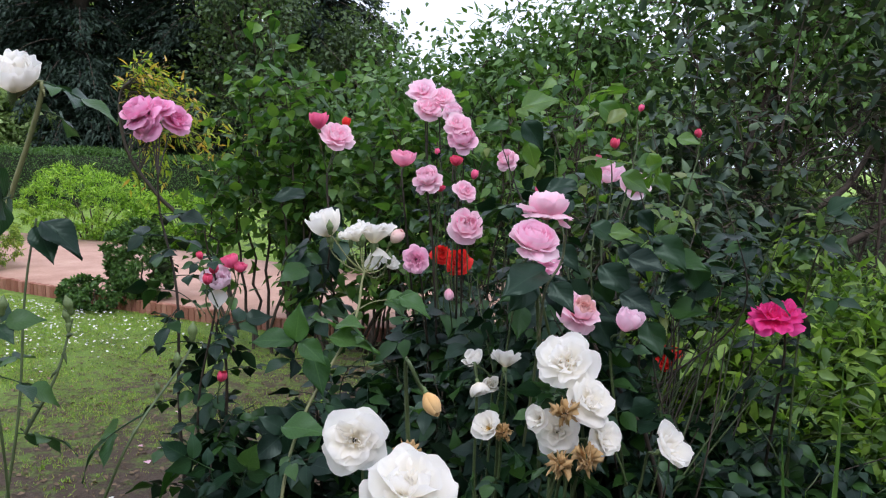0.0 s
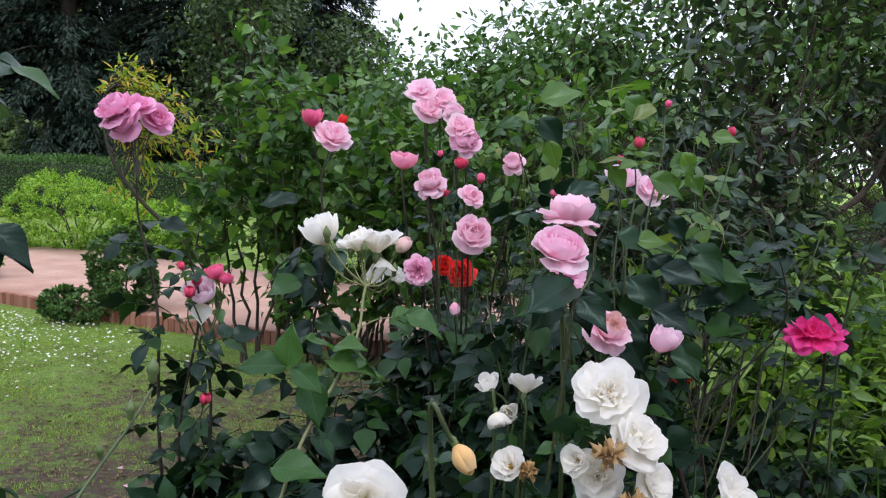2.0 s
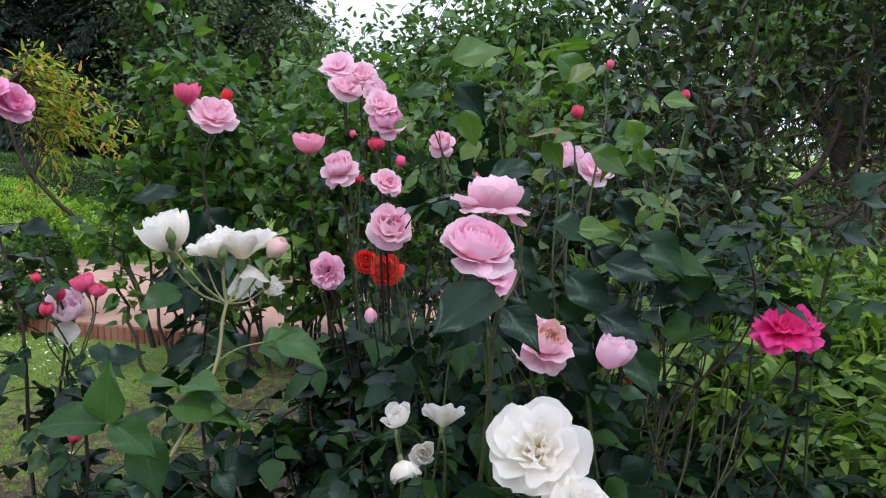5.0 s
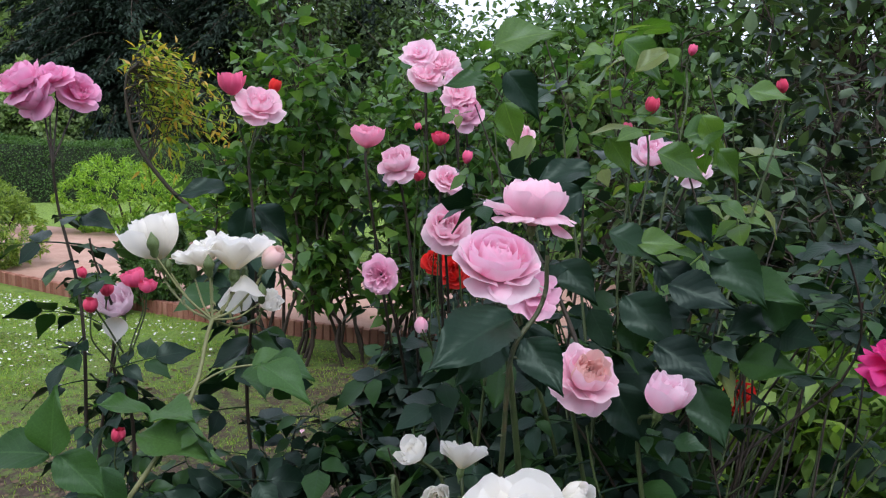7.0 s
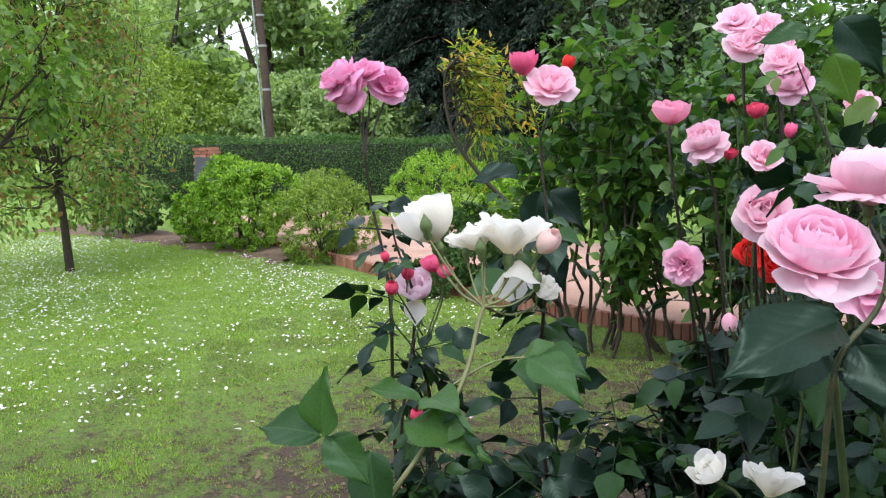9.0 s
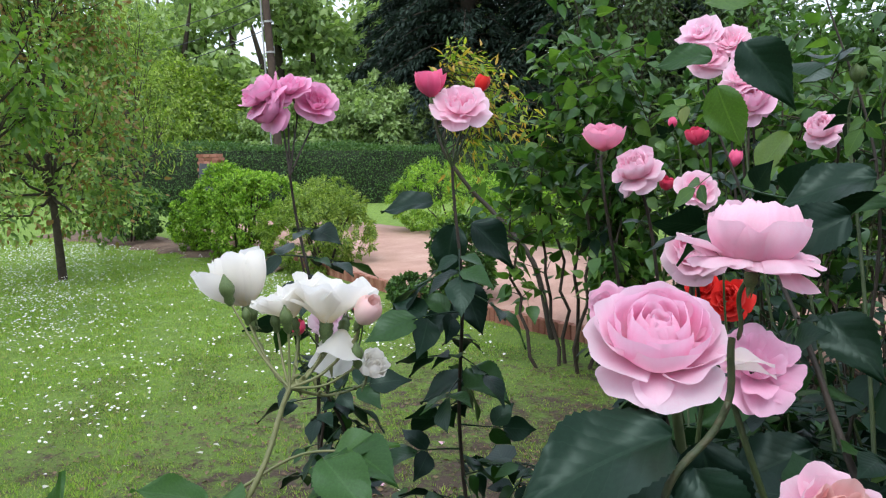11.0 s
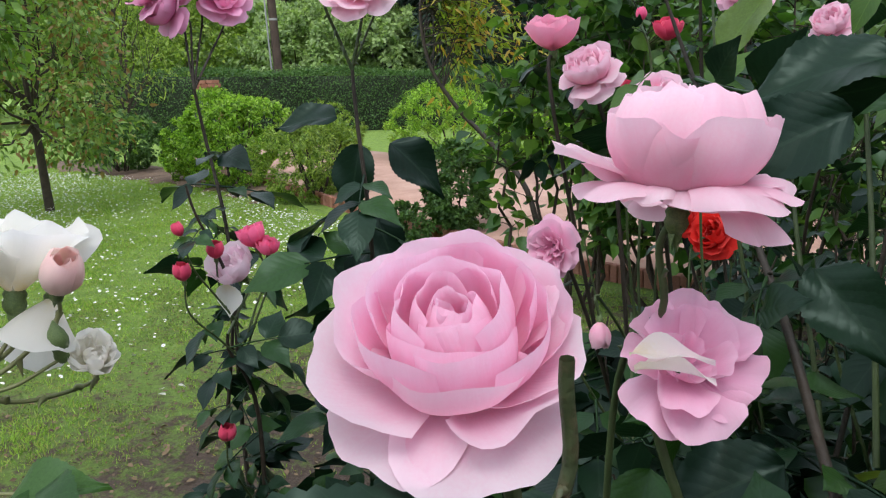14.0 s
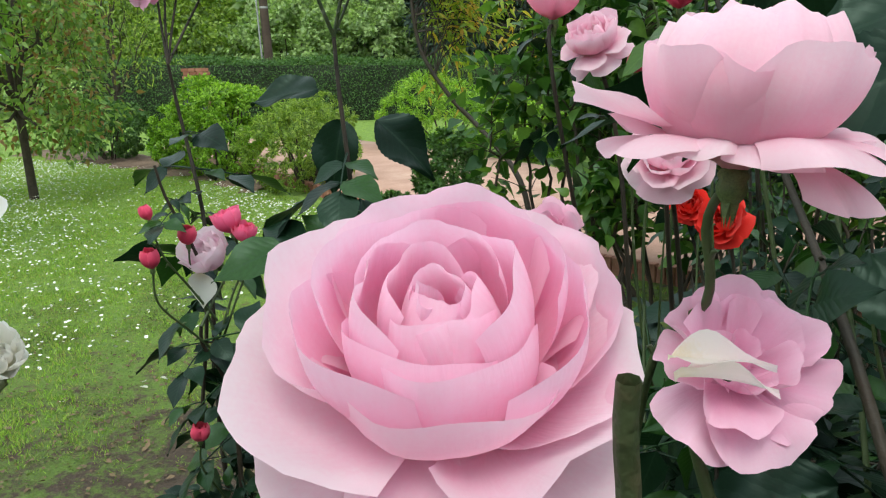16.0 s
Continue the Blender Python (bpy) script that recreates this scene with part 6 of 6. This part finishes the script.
# white rose in front: the tall pale stem
i = Rose((-0.38, 1.20), "white rose with a long pale stem and soft green leaves", WHITE_LEAF, PALE_CANE, 9)
cl = i.cane([(-0.36, 1.22, 0.0), (-0.34, 1.32, 0.6), (-0.305, 1.46, 1.0), (-0.255, 1.60, 1.23), (-0.222, 1.69, 1.345)], 0.0042, 0.0028, PALE_CANE, 5, 0.35, 0.085, 0.85)
for place, axis, w, kind, mat, var in (
    ((-0.318, 1.723, 1.451), (-0.25, -0.1, 0.95), 0.070, "cup", WHITE, 35), ((-0.207, 1.744, 1.432), (0.05, 0.15, 1.0), 0.096, "single", WHITE, 36), ((-0.248, 1.722, 1.430), (-0.35, -0.05, 1.0), 0.074, "single", WHITE, 37), ((-0.200, 1.749, 1.376), (0.15, -0.5, -0.6), 0.064, "drop", WHITE, 38),
    ((-0.155, 1.741, 1.424), (0.6, -0.2, 0.7), 0.029, "bud", BLUSH, 39), ((-0.168, 1.766, 1.357), (0.6, -0.3, 0.55), 0.032, "cup", WHITE, 40),
):
    bl = flower(i.ob, place, axis, w, kind, mat, var, 37 * var, w > 0.03, "creamy white rose bloom" if w > 0.05 else "creamy white rose bud", "flower" if w > 0.05 else "rosebud")
    stem_to(i, bl, cl[-1], (0, 0, -0.01), 0.0019, 0.0014, PALE_CANE)
for x, y, z, size in ((-0.300, 1.69, 1.428, 0.036), (-0.228, 1.70, 1.402, 0.032), (-0.257, 1.715, 1.396, 0.026), (-0.172, 1.745, 1.358, 0.032), (-0.285, 1.70, 1.405, 0.022)):
    child("bud", GREEN_BUD, i.ob, Matrix.Translation(Vector((x, y, z)) - i.ob.location) @ axis_turn((x + 0.235, -0.15, 1.0)) @ Matrix.Scale(size, 4), "closed green bud")
    i.cane([cl[-1], (0.5 * (x - 0.222), 0.5 * (y + 1.69), 0.5 * (z + 1.33)), (x, y, z + 0.003)], 0.0017, 0.0012, PALE_CANE, name="stem", thorns=False)
for p, out, size, up, var in (
    ((-0.332, 1.488, 1.228), (0.08, -0.05, 0.98), 0.088, (0.0, -1, 0.1), 8),
    ((-0.335, 1.488, 1.228), (-0.95, -0.1, 0.12), 0.10, (0.0, -0.55, 0.8), 9),
    ((-0.325, 1.49, 1.228), (0.8, -0.2, -0.5), 0.08, (0.2, -0.7, 0.6), 9),
    ((-0.285, 1.60, 1.215), (0.96, -0.1, -0.05), 0.125, (0.0, -0.35, 0.9), 9),
    ((-0.275, 1.63, 1.235), (0.75, -0.5, 0.15), 0.09, (0.0, -0.4, 0.9), 8),
    ((-0.28, 1.62, 1.235), (-0.3, -0.5, 0.3), 0.085, (-0.3, -0.7, 0.7), 8),
    ((-0.31, 1.55, 1.19), (0.35, -0.5, -0.75), 0.10, (0.2, -0.8, 0.4), 9),
    ((-0.35, 1.45, 1.06), (0.9, -0.2, 0.1), 0.11, (0.0, -0.5, 0.8), 9),
):
    i.leaf(p, out, size * 0.92, SOFT_LEAF, up, var, True)
for q, out, size in (((-0.135, 1.635, 1.302), (0.9, -0.35, -0.3), 0.082), ((-0.155, 1.70, 1.285), (0.8, -0.4, 0.1), 0.085), ((-0.16, 1.695, 1.28), (0.35, -0.8, 0.0), 0.08), ((-0.17, 1.69, 1.28), (0.7, 0.3, 0.3), 0.07)):
    i.leaf(q, out, size, SOFT_LEAF, (0, -0.4, 0.9), 9, True)
i.cane([(-0.27, 1.64, 1.235), (-0.21, 1.68, 1.275), (-0.155, 1.70, 1.285)], 0.0018, 0.0012, PALE_CANE, thorns=False)
i.leaf((-0.46, 1.36, 1.0), (-0.3, -0.2, 0.25), 0.12, WHITE_LEAF, (0.0, -1, 0.5), 0, True)
i.leaf((-0.40, 1.34, 0.98), (0.1, -0.2, 0.25), 0.125, WHITE_LEAF, (0.1, -1, 0.5), 1, True)
ROSES.append((i, 40))

# white rose at the visitor's feet, with spent blooms
j = Rose((0.10, 1.30), "low white rose bush with open and spent blooms", WHITE_LEAF, CANE, 10)
for place, axis, w, kind, mat, var, label in (
    ((0.199, 1.334, 1.249), (-0.15, -0.7, 0.6), 0.108, "white", WHITE, 42, "open white rose bloom"),
    ((0.241, 1.291, 1.191), (0.3, -0.6, 0.6), 0.088, "rumpled", WHITE, 43, "open white rose bloom"),
    ((0.272, 1.32, 1.115), (0.5, -0.5, 0.4), 0.075, "rumpled", WHITE, 44, "open white rose bloom"),
    ((0.185, 1.31, 1.125), (-0.2, -0.7, 0.3), 0.08, "rumpled", WHITE, 45, "open white rose bloom"),
    ((0.194, 1.275, 1.172), (0.0, -0.6, -0.2), 0.056, "spent", WILT, 46, "withered brown rose bloom"),
    ((0.236, 1.275, 1.088), (0.1, -0.6, -0.4), 0.056, "spent", WILT, 47, "withered brown rose bloom"),
    ((0.188, 1.27, 1.075), (-0.3, -0.6, -0.3), 0.05, "spent", WILT, 62, "withered brown rose bloom"),
    ((0.150, 1.30, 1.15), (-0.5, -0.5, 0.2), 0.05, "single", WHITE, 63, "fading white rose bloom"),
    ((0.389, 1.297, 1.108), (0.55, -0.45, 0.5), 0.085, "single", WHITE, 48, "open white rose bloom"),
    ((0.034, 1.827, 1.119), (-0.35, -0.3, 0.6), 0.056, "bowl", WHITE, 49, "white rose bloom"),
    ((0.112, 1.806, 1.127), (0.1, 0.3, 0.8), 0.076, "single", WHITE, 50, "white rose bloom seen from below"),
    ((0.047, 1.628, 1.104), (0.2, -0.3, -0.6), 0.048, "bowl", WHITE, 51, "nodding white rose bloom"),
    ((0.065, 1.524, 1.055), (-0.2, -0.4, 0.4), 0.066, "single", WHITE, 52, "white rose bloom"),
    ((0.10, 1.53, 1.04), (0.3, -0.6, -0.1), 0.042, "spent", WILT, 53, "withered brown rose bloom"),
    ((0.075, 1.78, 1.07), (0.0, -0.5, 0.2), 0.045, "bowl", WHITE, 57, "white rose bloom"),
    ((0.27, 1.68, 1.13), (0.5, -0.3, 0.6), 0.045, "bud", WHITE, 58, "creamy white rose bud"),
):
    bl = flower(j.ob, place, axis, w * 0.92, kind, mat, var, 29 * var, w > 0.07, label)
    s0 = (place[0] * 0.6 + 0.05, place[1] + 0.05, 0.55)
    stem_to(j, bl, s0, (0, 0.03, 0), 0.0042, 0.0024, CANE, 3, 0.10)
j.bush((0.18, 1.5, 0.6), (0.40, 0.3, 0.40), 26, 0.14)
j.bush((-0.05, 1.7, 0.7), (0.3, 0.25, 0.3), 9, 0.15, ROSE_LEAF)
ROSES.append((j, 80))

# near white blooms by the start of the way
k_ = Rose((-0.12, 0.85), "white rose bush with pale blooms and a yellowed bud", WHITE_LEAF, CANE, 11)
for place, axis, w, kind, mat, var, label in (
    ((-0.13, 0.939, 1.228), (0.05, -0.85, 0.35), 0.08, "rumpled", WHITE, 54, "open creamy white rose bloom"),
    ((-0.04, 0.765, 1.245), (0.1, -0.35, 0.9), 0.094, "rumpled", WHITE, 55, "large white rose bloom seen from its side"),
    ((-0.05, 0.86, 1.245), (0.0, -0.3, 0.8), 0.030, "spent", WILT, 56, "spent brown rose bloom"),
    ((-0.024, 0.903, 1.293), (0.45, -0.2, -0.7), 0.024, "bud", AMBER, 59, "yellowed wilting rose bud"),
):
    bl = flower(k_.ob, place, axis, w, kind, mat, var, 41 * var, True, label)
    stem_to(k_, bl, (place[0], 0.88, 0.6), (0, 0.02, 0), 0.004, 0.0024, CANE, 2, 0.1)
k_.bush((-0.2, 0.95, 0.55), (0.35, 0.3, 0.35), 14, 0.12)
ROSES.append((k_, 40))

far = Rose((-0.70, 1.0), "tall white rose beside the start of the way", WHITE_LEAF, PALE_CANE, 12)
bl = flower(far.ob, (-0.546, 0.875, 1.695), (0.3, -0.4, 0.8), 0.055, "cup", WHITE, 60, 0, True, "half-open white rose bloom")
stem_to(far, bl, (-0.80, 0.95, 0.0), (-0.10, 0, 0), 0.005, 0.0025, PALE_CANE, 8, 0.11, None, 0.5)
far.leaf((-0.75, 1.30, 1.475), (0.75, -0.1, -0.45), 0.095, ROSE_LEAF, (0.3, -0.5, 0.8), 9, True)
far.leaf((-0.76, 1.30, 1.465), (0.6, -0.4, -0.75), 0.08, ROSE_LEAF, (0.4, -0.7, 0.6), 8, True)
far.cane([(-0.70, 1.0, 0.0), (-0.78, 1.2, 0.9), (-0.76, 1.30, 1.48)], 0.004, 0.002, CANE, 3, 0.4, 0.12)
ROSES.append((far, 20))


# ---- small things near the way ----
m_ = Rose((-0.46, 0.72), "rose shoots with unopened green buds", WHITE_LEAF, CANE, 13)
for pts, n in (([(-0.46, 0.72, 0.0), (-0.47, 0.70, 0.8), (-0.455, 0.72, 1.32), (-0.49, 0.74, 1.42)], 4), ([(-0.455, 0.72, 1.30), (-0.43, 0.74, 1.36), (-0.42, 0.76, 1.42)], 0), ([(-0.40, 0.66, 0.0), (-0.40, 0.66, 0.9), (-0.36, 0.70, 1.28), (-0.30, 0.80, 1.385)], 3)):
    line = m_.cane(pts, 0.0022, 0.0012, CANE, n, 0.4, 0.09, 0.9)
    for k in range(3):
        d = Vector((rng.uniform(-0.35, 0.35), rng.uniform(-0.3, 0.3), 1))
        child("bud", GREEN_BUD, m_.ob, Matrix.Translation(Vector(line[-1 - 2 * k] - m_.foot) + d * 0.004) @ axis_turn(d) @ Matrix.Scale((0.024, 0.018, 0.014)[k], 4))
ROSES.append((m_, 12))


def blades(name, foot, tips, label):
    """Sword-shaped upright leaves from one foot."""
    ob = base(name, (*foot, 0), label, "iris")
    for (x, y, z), w in tips:
        line = bend((0, 0, -0.02), (x - foot[0], y - foot[1], z), (0.02, 0, 0), 10)
        s = np.linspace(0, 1, 10)
        half = w * np.clip(1.25 * (1 - s**2.2), 0.02, 1)
        v = np.zeros((10, 3, 3))
        for j, o in enumerate((-1, 0, 1)):
            v[:, j] = line + np.stack([half * o, 0 * s + (0.25 * w if o == 0 else 0), 0 * s], 1)
        uv = np.stack([np.broadcast_to([0, 0.5, 1], (10, 3)), np.broadcast_to(s[:, None], (10, 3))], -1).reshape(-1, 2)
        child("blade", raw_mesh("blade", v.reshape(-1, 3), grid_faces(10, 3), BLADE_LEAF, uv), ob)
    return ob


BLADE_LEAF = leaf_material("sword_leaf", (0.06, 0.13, 0.03), (0.12, 0.22, 0.05), 0.45, 0.3, False)
blades("iris", (0.55, 1.12), [((0.60, 1.13, 1.31), 0.011), ((0.52, 1.15, 1.22), 0.009), ((0.545, 1.10, 1.12), 0.008), ((0.66, 1.16, 1.10), 0.008), ((0.46, 1.18, 1.06), 0.008)], "green sword-shaped iris leaves")

PETAL_FALLEN = leaf_template(7, 5, 0.42, 0.25, 0.3, 0.9)
for mat, word in ((WHITE, "white"), (PALE_PINK, "pale pink")):
    mesh = raw_mesh("petal", PETAL_FALLEN[0], PETAL_FALLEN[1], mat, PETAL_FALLEN[2])
    spots = [(-3.18, 3.27), (-3.03, 3.60), (-2.88, 3.95), (-2.80, 3.90), (-2.85, 4.02)] if word == "white" else []
    for _ in range(16 if word == "white" else 12):
        spots.append((rng.uniform(-1.8, 0.6), rng.uniform(2.6, 4.8)))
    for x, y in spots:
        tagged(new("fallen_petal", mesh), f"fallen {word} rose petal on the ground", "petal", "fallen petals").matrix_basis = pose(x, y, 0.012, rng.uniform(-15, 15), rng.uniform(-15, 15), rng.uniform(0, 360)) @ Matrix.Scale(rng.uniform(0.03, 0.045), 4)

for rose, singles in ROSES:
    rose.finish(singles)

# dry litter and pebbles of the bed
LITTER = leaf_material("dry_litter", (0.10, 0.06, 0.035), (0.26, 0.17, 0.10), 0.8, 0.1, False)


def litter():
    r = np.random.RandomState(31)
    n = 9000
    p = np.stack([r.uniform(-3.4, 2.6, n), r.uniform(1.5, 6.3, n), r.uniform(0.004, 0.02, n)], 1)
    p = p[bare(p) > r.uniform(-0.6, 0.6, n)]
    n = len(p)
    me = scatter("litter", FAR_LEAF, p, frames(r.normal(0, 1, (n, 3)) * [1, 1, 0.15], r.normal(0, 0.35, (n, 3)) + [0, 0, 1]), r.uniform(0.012, 0.04, n), LITTER)
    tagged(new("litter", me), "dry brown leaf litter on the bed's soil", "leaf litter", kind="stuff")


litter()
